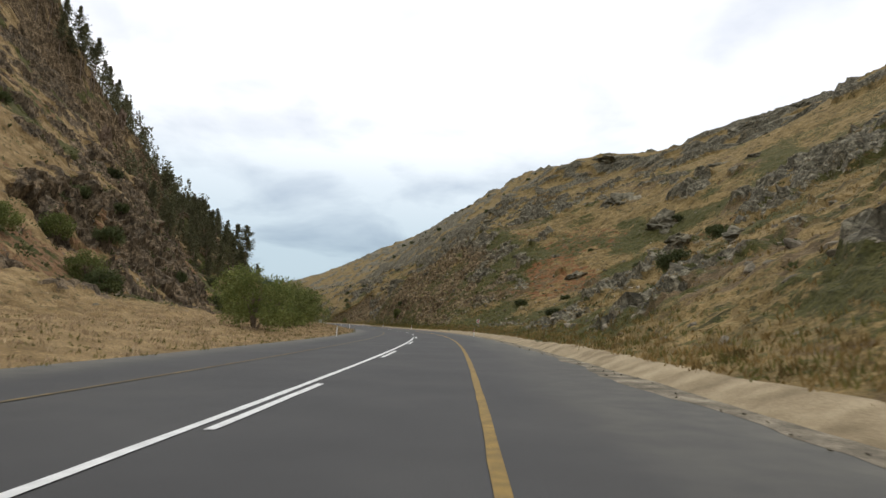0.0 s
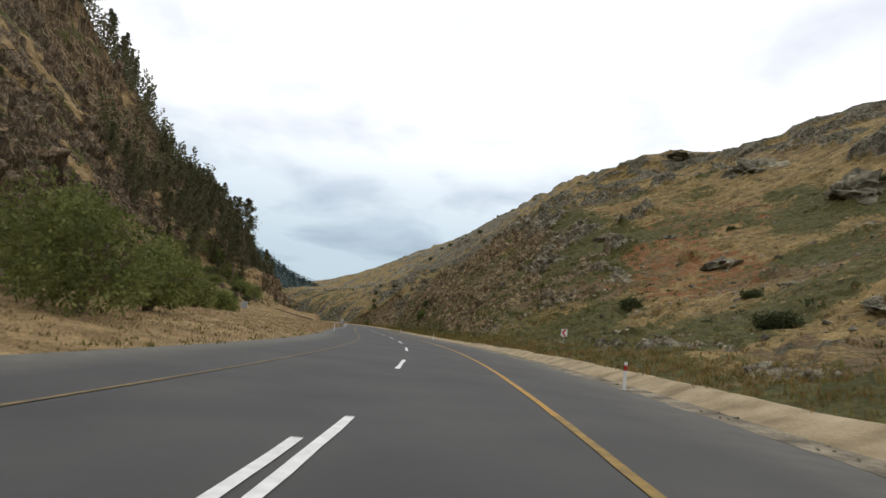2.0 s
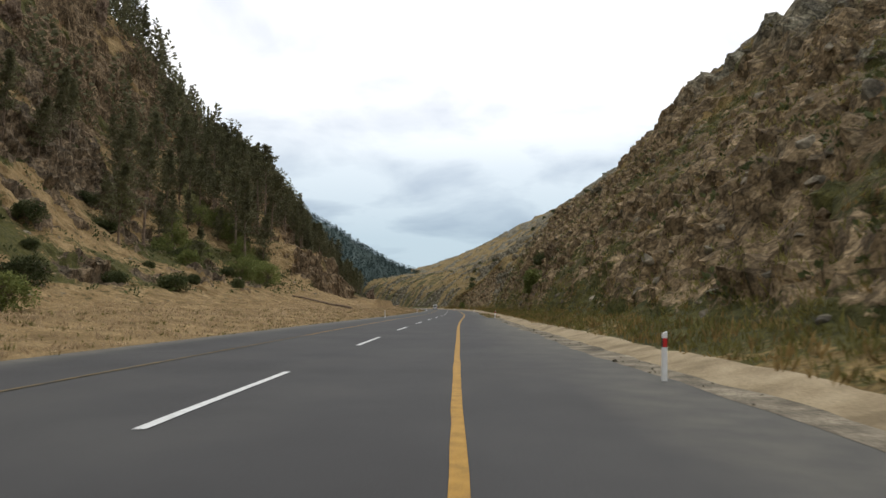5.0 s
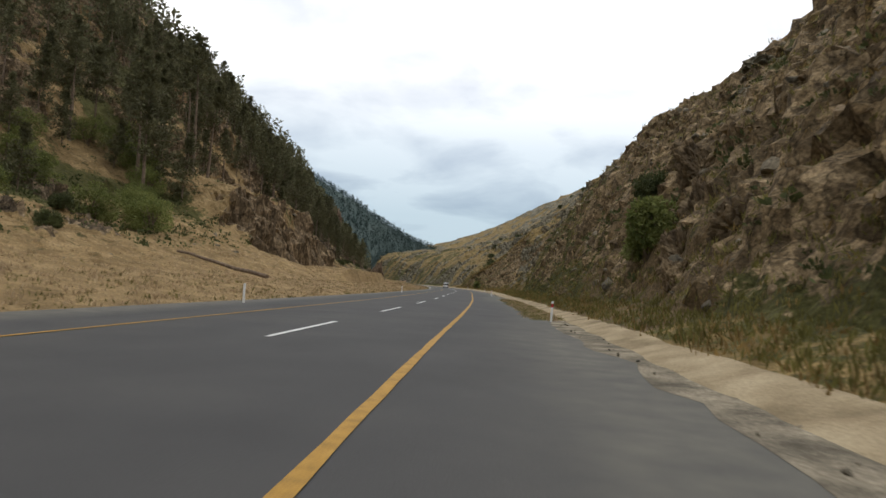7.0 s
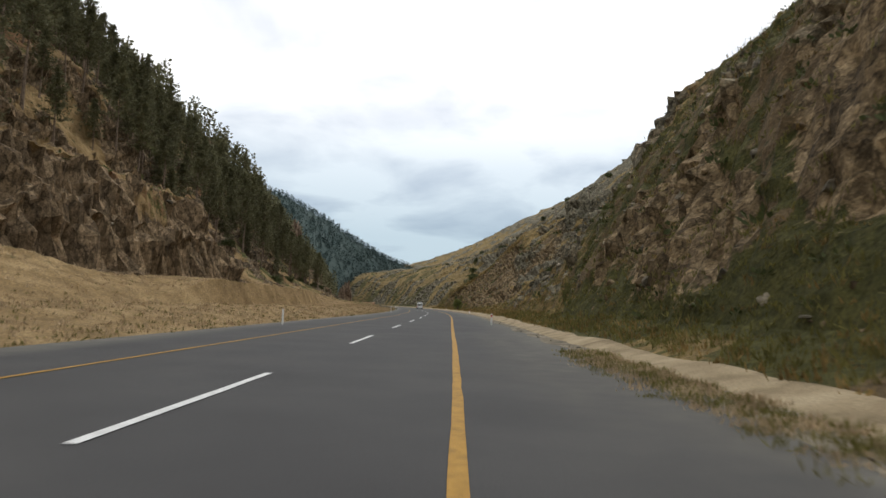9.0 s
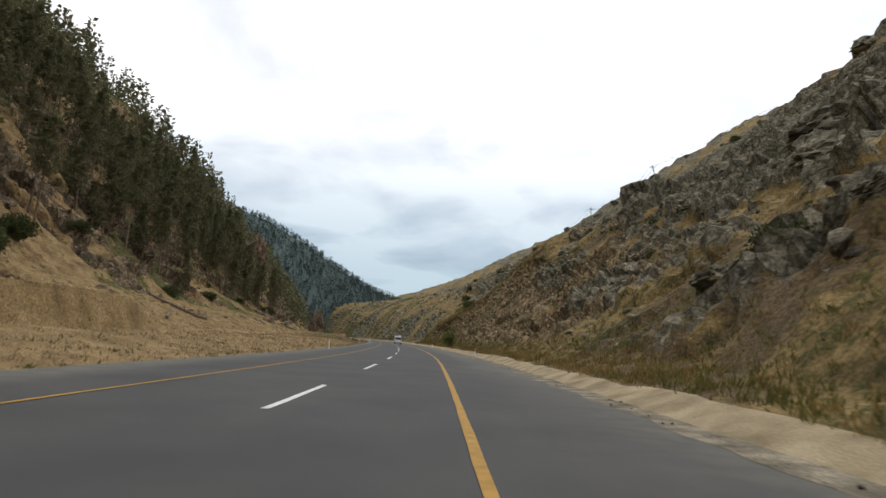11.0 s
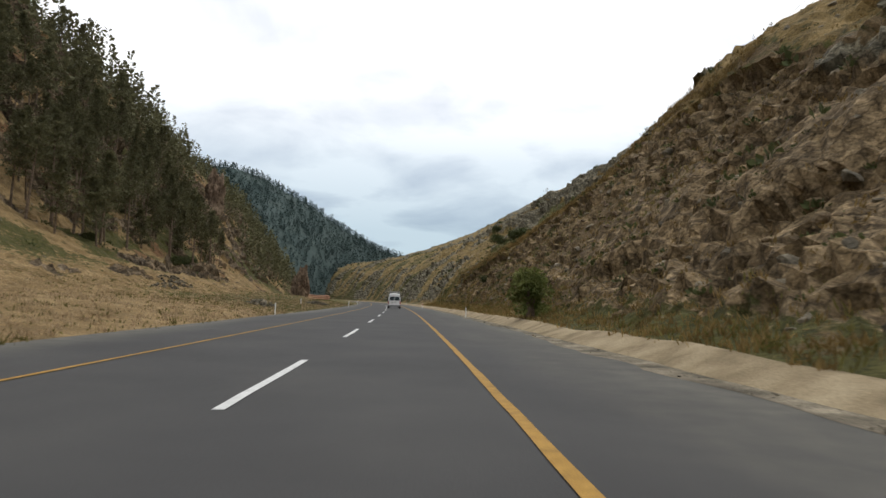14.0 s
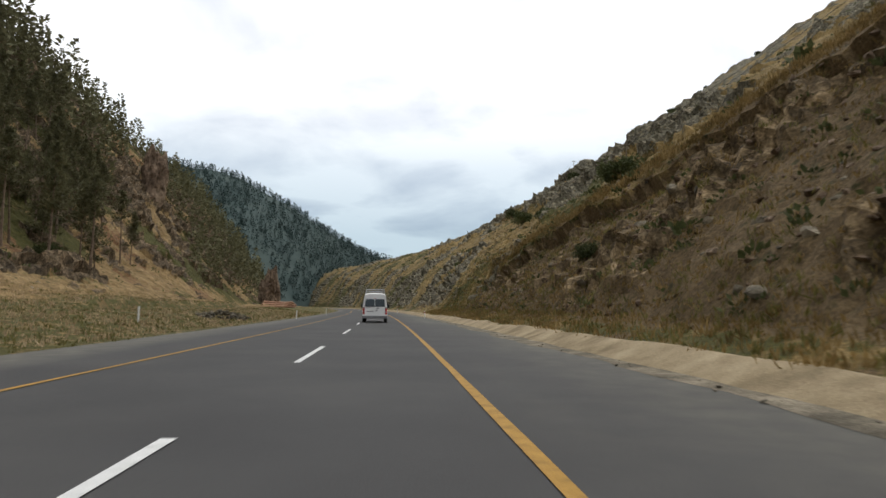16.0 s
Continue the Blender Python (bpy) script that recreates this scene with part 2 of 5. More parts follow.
M_CONCRETE = material("pale_dusty_concrete", [(0.19, 0.146, 0.086), (0.30, 0.236, 0.145), (0.385, 0.312, 0.2)], scale=0.9, rough=0.95, bump=0.35, bump_scale=22, fine=0.2, spec=0.15)
M_DUST = material("washed_gravel", [(0.09, 0.08, 0.06), (0.18, 0.155, 0.115), (0.30, 0.26, 0.19)], scale=1.2, rough=1.0, bump=0.5, bump_scale=18, fine=0.35, spec=0.1)
M_GROUND = material("valley_ground", [(0.20, 0.14, 0.07), (0.28, 0.19, 0.09)], scale=0.1, rough=1.0, bump=0.3, bump_scale=3)
M_PINE = leafy("dark_pine_needles", [(0.074, 0.074, 0.041), (0.122, 0.12, 0.063), (0.175, 0.165, 0.087)], 0.3, 0.25)
# distance haze is mixed into the next two colours as paler blue-green
M_FARPINE = leafy("hazed_far_needles", [(0.038, 0.062, 0.06), (0.056, 0.086, 0.081)], 0.2, 0.05, 0.3)
M_FARFLOOR = leafy("hazed_far_ground", [(0.03, 0.051, 0.048), (0.047, 0.072, 0.067), (0.064, 0.09, 0.08)], 0.0, 0.0, 0.03)
M_LEAF = leafy("green_willow_leaves", [(0.095, 0.12, 0.036), (0.16, 0.18, 0.055), (0.23, 0.25, 0.085)], 0.4, 0.35)
M_SHRUB = leafy("dull_green_shrub", [(0.05, 0.062, 0.024), (0.10, 0.112, 0.045)], 0.5, 0.2)
M_STRAW = leafy("dry_grass_blades", [(0.27, 0.195, 0.115), (0.38, 0.285, 0.175), (0.48, 0.37, 0.235)], 0.3, 0.3)
M_OCHRE = leafy("ochre_slope_grass_blades", [(0.12, 0.085, 0.032), (0.20, 0.135, 0.05), (0.30, 0.205, 0.08)], 0.4, 0.3)
M_GREENGRASS = leafy("green_grass_blades", [(0.11, 0.105, 0.03), (0.20, 0.175, 0.055)], 0.4, 0.3)
M_BARK = material("grey_brown_bark", [(0.11, 0.08, 0.055), (0.22, 0.165, 0.12)], scale=3, rough=1, bump=0.6, bump_scale=14, fine=0.3)
M_STONE = material("loose_basalt_stone", [(0.05, 0.044, 0.032), (0.13, 0.112, 0.08), (0.25, 0.215, 0.155)], scale=1.2, rough=0.95, bump=0.6, bump_scale=9, fine=0.35, vary=0.55)
M_POSTWHITE = material("white_plastic_post", [(0.68, 0.68, 0.66), (0.78, 0.78, 0.76)], scale=3, rough=0.5, bump=0.05, bump_scale=30, fine=0.06)
M_RED = material("red_reflector", [(0.45, 0.02, 0.02), (0.55, 0.03, 0.03)], scale=8, rough=0.35, bump=0, fine=0.08)
M_BLACK = material("black_plastic", [(0.015, 0.015, 0.016), (0.03, 0.03, 0.032)], scale=6, rough=0.5, bump=0.1, bump_scale=40, fine=0.15)
M_STEEL = material("weathered_galvanised_steel", [(0.30, 0.31, 0.32), (0.42, 0.43, 0.44)], scale=5, rough=0.5, bump=0.1, bump_scale=30, metal=0.7, fine=0.12)
M_WOODPOLE = material("weathered_pole_wood", [(0.11, 0.085, 0.06), (0.2, 0.16, 0.12)], scale=4, rough=0.95, bump=0.4, bump_scale=20)


def road_material():
    """Asphalt that turns dusty where the mesh's dust mask says so, with worn wheel tracks."""
    mat = material("worn_asphalt_road", [(0.050, 0.049, 0.0485), (0.058, 0.057, 0.056), (0.068, 0.0665, 0.064)], scale=0.35, rough=0.85, bump=0.25, bump_scale=60, fine=0.2, spec=0.25)
    t = mat.node_tree
    b = t.nodes["Principled BSDF"]
    asphalt = b.inputs["Base Color"].links[0].from_socket
    co = t.nodes.new("ShaderNodeTexCoord")
    n = t.nodes.new("ShaderNodeTexNoise")
    n.inputs["Scale"].default_value, n.inputs["Detail"].default_value = 1.6, 8
    t.links.new(co.outputs["Object"], n.inputs["Vector"])
    r = t.nodes.new("ShaderNodeValToRGB")
    r.color_ramp.elements[0].position, r.color_ramp.elements[0].color = 0.3, (0.10, 0.096, 0.084, 1)
    r.color_ramp.elements[1].position, r.color_ramp.elements[1].color = 0.7, (0.14, 0.132, 0.11, 1)
    t.links.new(n.outputs["Fac"], r.inputs[0])
    a = t.nodes.new("ShaderNodeAttribute")
    a.attribute_name = "dust"
    m = t.nodes.new("ShaderNodeMix")
    m.data_type = "RGBA"
    f = t.nodes.new("ShaderNodeMath")
    f.operation = "MULTIPLY"
    k = t.nodes.new("ShaderNodeMapRange")
    k.inputs["From Min"].default_value, k.inputs["From Max"].default_value, k.inputs["To Min"].default_value, k.inputs["To Max"].default_value = 0.3, 0.65, 0.75, 1.0
    t.links.new(n.outputs["Fac"], k.inputs["Value"])
    t.links.new(a.outputs["Fac"], f.inputs[0])
    t.links.new(k.outputs[0], f.inputs[1])
    t.links.new(f.outputs[0], m.inputs[0])
    t.links.new(asphalt, m.inputs[6])
    t.links.new(r.outputs[0], m.inputs[7])
    t.links.new(m.outputs[2], b.inputs["Base Color"])
    return mat


M_ROAD = road_material()
M_CRAG = material("lichen_grey_basalt", [(0.066, 0.06, 0.042), (0.155, 0.14, 0.098), (0.29, 0.258, 0.18)], scale=0.9, rough=0.95, bump=0.9, bump_scale=5, fine=0.5, spec=0.15, vary=0.2)
M_REDROCK = material("reddish_brown_rock", [(0.08, 0.055, 0.038), (0.165, 0.118, 0.082), (0.265, 0.2, 0.142)], scale=0.5, rough=0.95, bump=0.9, bump_scale=4, fine=0.45, spec=0.15)
M_CUTSTONE = material("broken_brown_stone", [(0.07, 0.05, 0.029), (0.155, 0.112, 0.066), (0.28, 0.21, 0.125)], scale=1.4, rough=0.95, bump=0.6, bump_scale=8, fine=0.4, spec=0.15, vary=0.55)

# ---- helpers for building ----
def part(name, bm, mat, parent=None, label=""):
    """Links a bmesh as one mesh object, under a thing or a part where one is given."""
    me = bpy.data.meshes.new(name)
    bm.to_mesh(me)
    bm.free()
    me.materials.append(mat)
    ob = new(name, me)
    if parent is not None:
        ob.parent = parent
    if label:
        ob["label"] = label
    return ob


def mesh_from(name, verts, faces, mat, parent=None, smooth=False):
    me = bpy.data.meshes.new(name)
    me.from_pydata([tuple(v) for v in verts], [], [tuple(f) for f in faces])
    if smooth:
        me.polygons.foreach_set("use_smooth", [True] * len(me.polygons))
    me.materials.append(mat)
    me.update()
    ob = new(name, me)
    if parent is not None:
        ob.parent = parent
    return ob


def grid_mesh(name, pts, mat, masks=None, smooth=True):
    """A sheet from a grid of points, rows x columns x 3, with named masks."""
    r, c = pts.shape[:2]
    idx = np.arange(r * c).reshape(r, c)
    quads = np.stack([idx[:-1, :-1], idx[:-1, 1:], idx[1:, 1:], idx[1:, :-1]], -1).reshape(-1, 4)
    me = bpy.data.meshes.new(name)
    me.vertices.add(r * c)
    me.vertices.foreach_set("co", pts.astype(np.float32).ravel())
    me.loops.add(quads.size)
    me.loops.foreach_set("vertex_index", quads.ravel().astype(np.int32))
    me.polygons.add(len(quads))
    me.polygons.foreach_set("loop_start", np.arange(0, quads.size, 4, dtype=np.int32))
    me.polygons.foreach_set("use_smooth", np.full(len(quads), smooth))
    me.update(calc_edges=True)
    for key, values in (masks or {}).items():
        a = me.attributes.new(key, "FLOAT", "POINT")
        a.data.foreach_set("value", values.astype(np.float32).ravel())
    me.materials.append(mat)
    return new(name, me)


def hash01(ix, iy, iz, seed=0):
    h = (ix.astype(np.int64) * 374761393 + iy.astype(np.int64) * 668265263 + iz.astype(np.int64) * 2147483647 + seed * 1274126177) & 0xFFFFFFFF
    h = ((h ^ (h >> 13)) * 1274126177) & 0xFFFFFFFF
    h = ((h ^ (h >> 16)) * 2246822519) & 0xFFFFFFFF
    return ((h ^ (h >> 15)) & 0xFFFFFF) / float(0xFFFFFF)


def vnoise(p, scale, seed=0):
    """Smooth noise, 0 to 1, at points p (n x 3)."""
    q = p * scale
    i = np.floor(q).astype(np.int64)
    f = q - i
    f = f * f * (3 - 2 * f)
    total = 0
    for dx in (0, 1):
        for dy in (0, 1):
            for dz in (0, 1):
                w = (f[:, 0] if dx else 1 - f[:, 0]) * (f[:, 1] if dy else 1 - f[:, 1]) * (f[:, 2] if dz else 1 - f[:, 2])
                total = total + w * hash01(i[:, 0] + dx, i[:, 1] + dy, i[:, 2] + dz, seed)
    return total


def fnoise(p, scale, octaves=4, seed=0):
    out, amp, norm = 0, 1.0, 0
    for k in range(octaves):
        out = out + amp * vnoise(p, scale * 2 ** k, seed + k)
        norm += amp
        amp *= 0.5
    return out / norm


def cells(p, scale, seed=0):
    """Cell noise: distance to the nearest point, to the border, and a random number of the cell."""
    q = p * scale
    i = np.floor(q).astype(np.int64)
    d1, d2, rnd = np.full(len(p), 9.0), np.full(len(p), 9.0), np.zeros(len(p))
    for dx in (-1, 0, 1):
        for dy in (-1, 0, 1):
            for dz in (-1, 0, 1):
                a, b, c = i[:, 0] + dx, i[:, 1] + dy, i[:, 2] + dz
                o = np.stack([a + hash01(a, b, c, seed), b + hash01(a, b, c, seed + 1), c + hash01(a, b, c, seed + 2)], 1)
                d = np.sqrt(((o - q) ** 2).sum(1))
                near = d < d1
                d2 = np.where(near, d1, np.minimum(d2, d))
                rnd = np.where(near, hash01(a, b, c, seed + 3), rnd)
                d1 = np.minimum(d1, d)
    return d1, d2 - d1, rnd


# ---- the line of the road: heading to the left of north, in degrees, along y ----
HEAD_Y = [-200, -60, 0, 30, 50, 70, 90, 110, 130, 150, 170, 190, 210, 240, 270, 300, 330, 360, 400, 460, 520, 600, 700, 900, 3000]
HEAD_A = [-6.13, -6.07, -2.37, -0.53, 1.23, 4.06, 7.62, 11.07, 12.31, 10.89, 8.71, 7.92, 8.7, 9.96, 9.65, 10.6, 12.62, 13.62, 14.33, 15.74, 16.9, 19.2, 23, 28, 28]
LINE_Y = np.arange(-200, 3001, 2.0)
LINE_A = np.radians(np.interp(LINE_Y, HEAD_Y, HEAD_A))
BEND_DEGREES = 2.5


def step(a, b, x):
    t = np.clip((x - a) / (b - a), 0, 1)
    return t * t * (3 - 2 * t)


# stations are metres along a straighter line; past station 150 the road bends further to the left
LINE_LONG = 2 / np.cos((LINE_A[1:] + LINE_A[:-1]) / 2)
LINE_A = LINE_A + np.radians(BEND_DEGREES) * step(133, 173, LINE_Y)
LINE_MID = (LINE_A[1:] + LINE_A[:-1]) / 2
LINE_X = np.concatenate([[0], np.cumsum(-np.sin(LINE_MID) * LINE_LONG)])
LINE_W = np.concatenate([[0], np.cumsum(np.cos(LINE_MID) * LINE_LONG)])
LINE_X += -2.97 - np.interp(0, LINE_Y, LINE_X)
LINE_W -= np.interp(0, LINE_Y, LINE_W)


def place(y, n):
    """World x, y of a spot n metres to the right of the centre line at station y."""
    a = np.interp(y, LINE_Y, LINE_A)
    return np.interp(y, LINE_Y, LINE_X) + n * np.cos(a), np.interp(y, LINE_Y, LINE_W) + n * np.sin(a)


def heading(y):
    return float(np.degrees(np.interp(y, LINE_Y, LINE_A)))


# ---- hill profiles: heights at stations along the road (rows) and distances from its centre (columns) ----
STATIONS = [-20, 40, 80, 110, 140, 170, 200, 230, 260, 290, 320, 355, 400, 460, 550, 700, 1000, 1600]
R_AT = [10.5, 12.5, 16, 21, 28, 38, 55, 80, 120, 180, 300]
L_AT = [17, 26, 36, 44, 52, 60, 70, 84, 110, 150, 220, 320]
R_NEAR = [
    [2.3, 4.8, 8.4, 13.3, 20.0, 30.7, 45.7, 68.5, 100.8, 161.9],
    [2.1, 4.1, 6.9, 10.7, 16.2, 25.8, 40.7, 65.0, 100.0, 165.8],
    [1.2, 1.6, 3.4, 8.1, 12.1, 20.5, 36.4, 62.8, 100.1, 169.0],
    [1.2, 1.7, 4.2, 6.9, 10.7, 18.5, 35.8, 62.0, 101.3, 169.6],
    [3.5, 6.9, 10.0, 13.1, 18.5, 26.9, 41.7, 64.3, 101.1, 165.7],
    [4.4, 9.3, 14.2, 19.6, 28.0, 35.0, 47.1, 61.6, 90.2, 157.6],
    [4.7, 9.9, 14.0, 24.0, 33.8, 36.0, 45.5, 64.0, 94.6, 153.9],
]
R_MID = [
    [5.0, 12.2, 18.7, 22.2, 25.0, 35.2, 48.4, 67.0, 88.0, 146.0],
    [4.8, 11.4, 18.5, 22.3, 25.2, 34.3, 49.4, 69.0, 101.0, 146.0],
    [3.0, 6.0, 8.6, 12.3, 20.2, 33.4, 51.1, 70.5, 103.5, 149.0],
    [2.1, 4.1, 7.0, 12.4, 19.2, 35.4, 55.3, 79.2, 103.5, 147.7],
    [2.5, 5.3, 9.5, 16.1, 23.1, 33.8, 55.3, 85.4, 90.3, 146.3],
    [3.6, 7.1, 11.9, 17.7, 22.9, 30.9, 48.2, 88.5, 127.5, 152.0],
]
R_FAR = [
    [3.9, 7.8, 12.3, 14.9, 21.9, 34.7, 49.0, 72.5, 120.3, 162.1],
    [3.5, 7.5, 12.3, 17.5, 24.3, 35.1, 48.1, 67.9, 114.0, 170.0],
    [3.9, 8.8, 14.9, 22.0, 28.1, 34.7, 44.0, 48.8, 107.0, 192.0],
    [4.8, 10.9, 18.8, 28.9, 38.0, 44.0, 45.0, 50.0, 60.0, 142.0],
    [5.0, 12.2, 26.0, 42.0, 60.0, 78.0, 82.0, 85.0, 88.0, 96.0],
]
L_NEAR = [
    [2.4, 5.8, 10.9, 17.5, 25.0, 34.8, 48.5, 73.1, 107.6, 158.2, 220.8],
    [2.0, 5.1, 10.4, 17.3, 25.1, 35.1, 48.7, 73.1, 107.4, 158.0, 220.4],
    [1.6, 4.0, 9.5, 17.5, 25.7, 35.5, 48.9, 73.0, 107.3, 157.7, 219.9],
    [1.3, 3.0, 12.0, 23.5, 31.0, 39.0, 49.2, 73.4, 107.3, 157.2, 219.2],
    [1.2, 3.2, 12.5, 24.0, 31.5, 40.0, 51.0, 74.9, 107.7, 156.6, 218.9],
    [1.4, 3.5, 11.0, 21.0, 30.0, 42.0, 55.0, 77.8, 108.6, 157.2, 220.1],
    [1.9, 4.0, 9.0, 15.5, 24.0, 41.0, 58.1, 80.3, 111.9, 162.1, 223.8],
]
L_MID = [
    [3.0, 5.4, 8.0, 11.1, 16.3, 30.0, 49.9, 81.5, 123.2, 175.1, 228.2],
    [4.5, 8.2, 10.6, 15.1, 21.0, 30.1, 45.2, 85.2, 148.2, 192.8, 229.0],
    [5.7, 10.6, 13.3, 20.4, 29.0, 37.6, 50.1, 93.2, 175.8, 196.4, 225.2],
    [3.4, 6.5, 12.5, 23.9, 38.8, 46.9, 59.2, 95.0, 138.0, 176.5, 225.4],
    [2.4, 5.7, 12.0, 21.4, 32.2, 43.3, 56.0, 94.0, 130.7, 165.8, 220.7],
    [2.2, 6.0, 10.8, 18.2, 27.4, 39.5, 54.2, 77.1, 105.4, 151.6, 217.9],
]
L_FAR = [
    [1.8, 5.4, 8.5, 16.2, 26.0, 39.9, 65.5, 83.0, 108.7, 157.8, 228.4],
    [0.8, 0.5, 7.8, 17.7, 28.9, 41.0, 61.0, 69.0, 105.9, 171.2, 250.2],
    [0.6, 2.5, 10.0, 21.3, 34.0, 48.2, 58.5, 67.5, 105.1, 187.7, 248.6],
    [0.8, 2.6, 5.5, 10.0, 16.0, 23.0, 30.0, 38.0, 46.0, 55.0, 62.0],
    [0.8, 2.0, 4.0, 7.0, 11.0, 15.0, 20.0, 25.0, 30.0, 36.0, 42.0],
]
R_PROFILE, L_PROFILE = np.array(R_NEAR + R_MID + R_FAR), np.array(L_NEAR + L_MID + L_FAR)


def bilinear(table, at, y, n):
    ky, kn = np.array(STATIONS, float), np.array(at, float)
    i = np.clip(np.searchsorted(ky, y) - 1, 0, len(ky) - 2)
    j = np.clip(np.searchsorted(kn, n) - 1, 0, len(kn) - 2)
    a = np.clip((y - ky[i]) / (ky[i + 1] - ky[i]), 0, 1)
    a = 0.5 * a + 0.5 * a * a * (3 - 2 * a)
    b = np.clip((n - kn[j]) / (kn[j + 1] - kn[j]), 0, 1.6)
    return (table[i, j] * (1 - b) + table[i, j + 1] * b) * (1 - a) + (table[i + 1, j] * (1 - b) + table[i + 1, j + 1] * b) * a


def apron_low(y):
    """How high the concrete drain wall stands: it sinks to six tenths along the rock cut."""
    return 1 - 0.4 * step(100, 125, y) * (1 - step(255, 285, y))


def right_height(y, n):
    y, n = np.asarray(y, float), np.asarray(n, float)
    full = np.hstack([np.full((len(STATIONS), 1), 0.9), R_PROFILE])
    h = bilinear(full, R_AT, y, n)
    low = apron_low(y)
    h = h + 2.6 * np.exp(-((y - 357) / 18) ** 2 - ((n - 39) / 9) ** 2)
    h = h + 4.8 * np.exp(-((y - 386) / 22) ** 2 - ((n - 31) / 8) ** 2)
    h = h - 2.8 * np.exp(-((y - 375) / 4.5) ** 2 - ((n - 30.7) / 3) ** 2)
    return np.where(n < 10.5, 0.30 * low + (n - 8.4) / 2.1 * (0.9 - 0.30 * low), h)


def left_height(y, n):
    """n is taken to the left of the centre line."""
    y, n = np.asarray(y, float), np.asarray(n, float)
    full = np.hstack([np.full((len(STATIONS), 1), 0.9), L_PROFILE])
    h = bilinear(full, L_AT, y, n)
    bluff = step(256, 270, y) * (1 - step(306, 316, y))
    face = 3 + 7 * step(29, 31.5, n) + 6 * step(33.5, 36.5, n) + 0.25 * np.maximum(n - 37, 0)
    h = np.where(n < 30, h + bluff * np.minimum(0.9 + (n - 17) * 0.17 - h, 0), h)
    h = h + bluff * np.maximum(face - h, 0)
    band = step(422, 432, y) * (1 - step(466, 474, y))
    h = h + band * np.maximum(1.6 + 4.6 * step(32.5, 35, n) - h, 0)
    return np.where(n < 17, 0.96 * step(6.5, 17, n) - 0.06, h)


def sheet_normals(p):
    du, dv = np.gradient(p, axis=0), np.gradient(p, axis=1)
    nn = np.cross(du, dv)
    nn /= np.linalg.norm(nn, axis=-1, keepdims=True) + 1e-9
    return np.where(nn[..., 2:3] < 0, -nn, nn)


def spaced(*spans):
    out = []
    for a, b, d in spans:
        out.append(np.arange(a, b, d))
    return np.concatenate(out)

# ---- ground and hills ----
gv = [(-4000, -400, -0.6), (4000, -400, -0.6), (4000, 5000, -0.6), (-4000, 5000, -0.6)]
ground = mesh_from("ground", gv, [(0, 1, 2, 3)], M_GROUND)
tagged(ground, "dry valley ground under road and hills", "ground", kind="structure")


HILLS = {}
# patches of the east slope: station, distance from the centre line, half length, half width, strength
DARK_BANKS = [(324, 19, 6, 5, 1.9), (345, 35, 16, 4.2, 1.7), (324, 40, 7, 5, 1.7), (308, 32, 6, 4, 1.4), (301, 16, 9, 4, 1.2), (287, 15.5, 6, 2.2, 1.3), (150, 26, 10, 3.2, 1.3),
              (362, 24, 11, 2.6, 1.9), (241, 17.5, 9, 1.8, 1.0), (191, 36, 5, 4, 1.5), (130, 25, 9, 6, 0.5), (106, 21, 7, 5, 0.3), (146, 17, 7, 3, 0.5), (172, 22, 8, 3, 0.7)]
RED_SOIL = [(122, 36, 16, 7, 0.5), (111, 31, 11, 5, 0.48), (134, 15, 6, 3, 0.42), (100, 52, 14, 9, 0.42), (138, 48, 16, 8, 0.42), (160, 44, 12, 6, 0.4), (126, 26, 8, 4, 0.4)]
WARM_SLABS = [(349, 16.5, 9, 4.5, 1.0), (379, 16.5, 9, 4, 1.0), (364, 18, 7, 4, 0.9), (231, 14.5, 6, 2.6, 1.0), (226, 13.0, 4, 1.6, 0.8)]
GREEN_PATCHES = [(98, 42, 12, 9, 0.8), (88, 28, 9, 6, 0.6), (205, 20, 10, 5, 0.6), (216, 15, 8, 3, 0.6), (150, 15, 10, 3, 0.5), (160, 20, 9, 4, 0.6), (295, 26, 10, 5, 0.45), (130, 14, 9, 2.5, 0.6)]
OCHRE_GRASS = [(292, 23, 14, 6, 1.0), (312, 26, 8, 4, 0.8), (285, 33, 12, 6, 0.8), (375, 29, 12, 2.5, 0.8), (472, 20, 20, 8, 0.7), (505, 29, 26, 9, 0.75), (555, 24, 28, 10, 0.75), (535, 45, 25, 8, 0.6), (610, 40, 30, 14, 0.6), (700, 60, 60, 20, 0.6), (440, 24, 14, 5, 0.6)]


def patches(spots, Y, N, wobble):
    """How much of a patch lies at each place: soft ellipses with a ragged outline."""
    out = np.zeros(Y.shape)
    for y, n, ry, rn, amount in spots:
        near = np.sqrt(((Y - y) / ry) ** 2 + ((N - n) / rn) ** 2) + (wobble - 0.5) * 1.3
        out = np.maximum(out, amount * (1 - step(0.65, 1.1, near)))
    return out


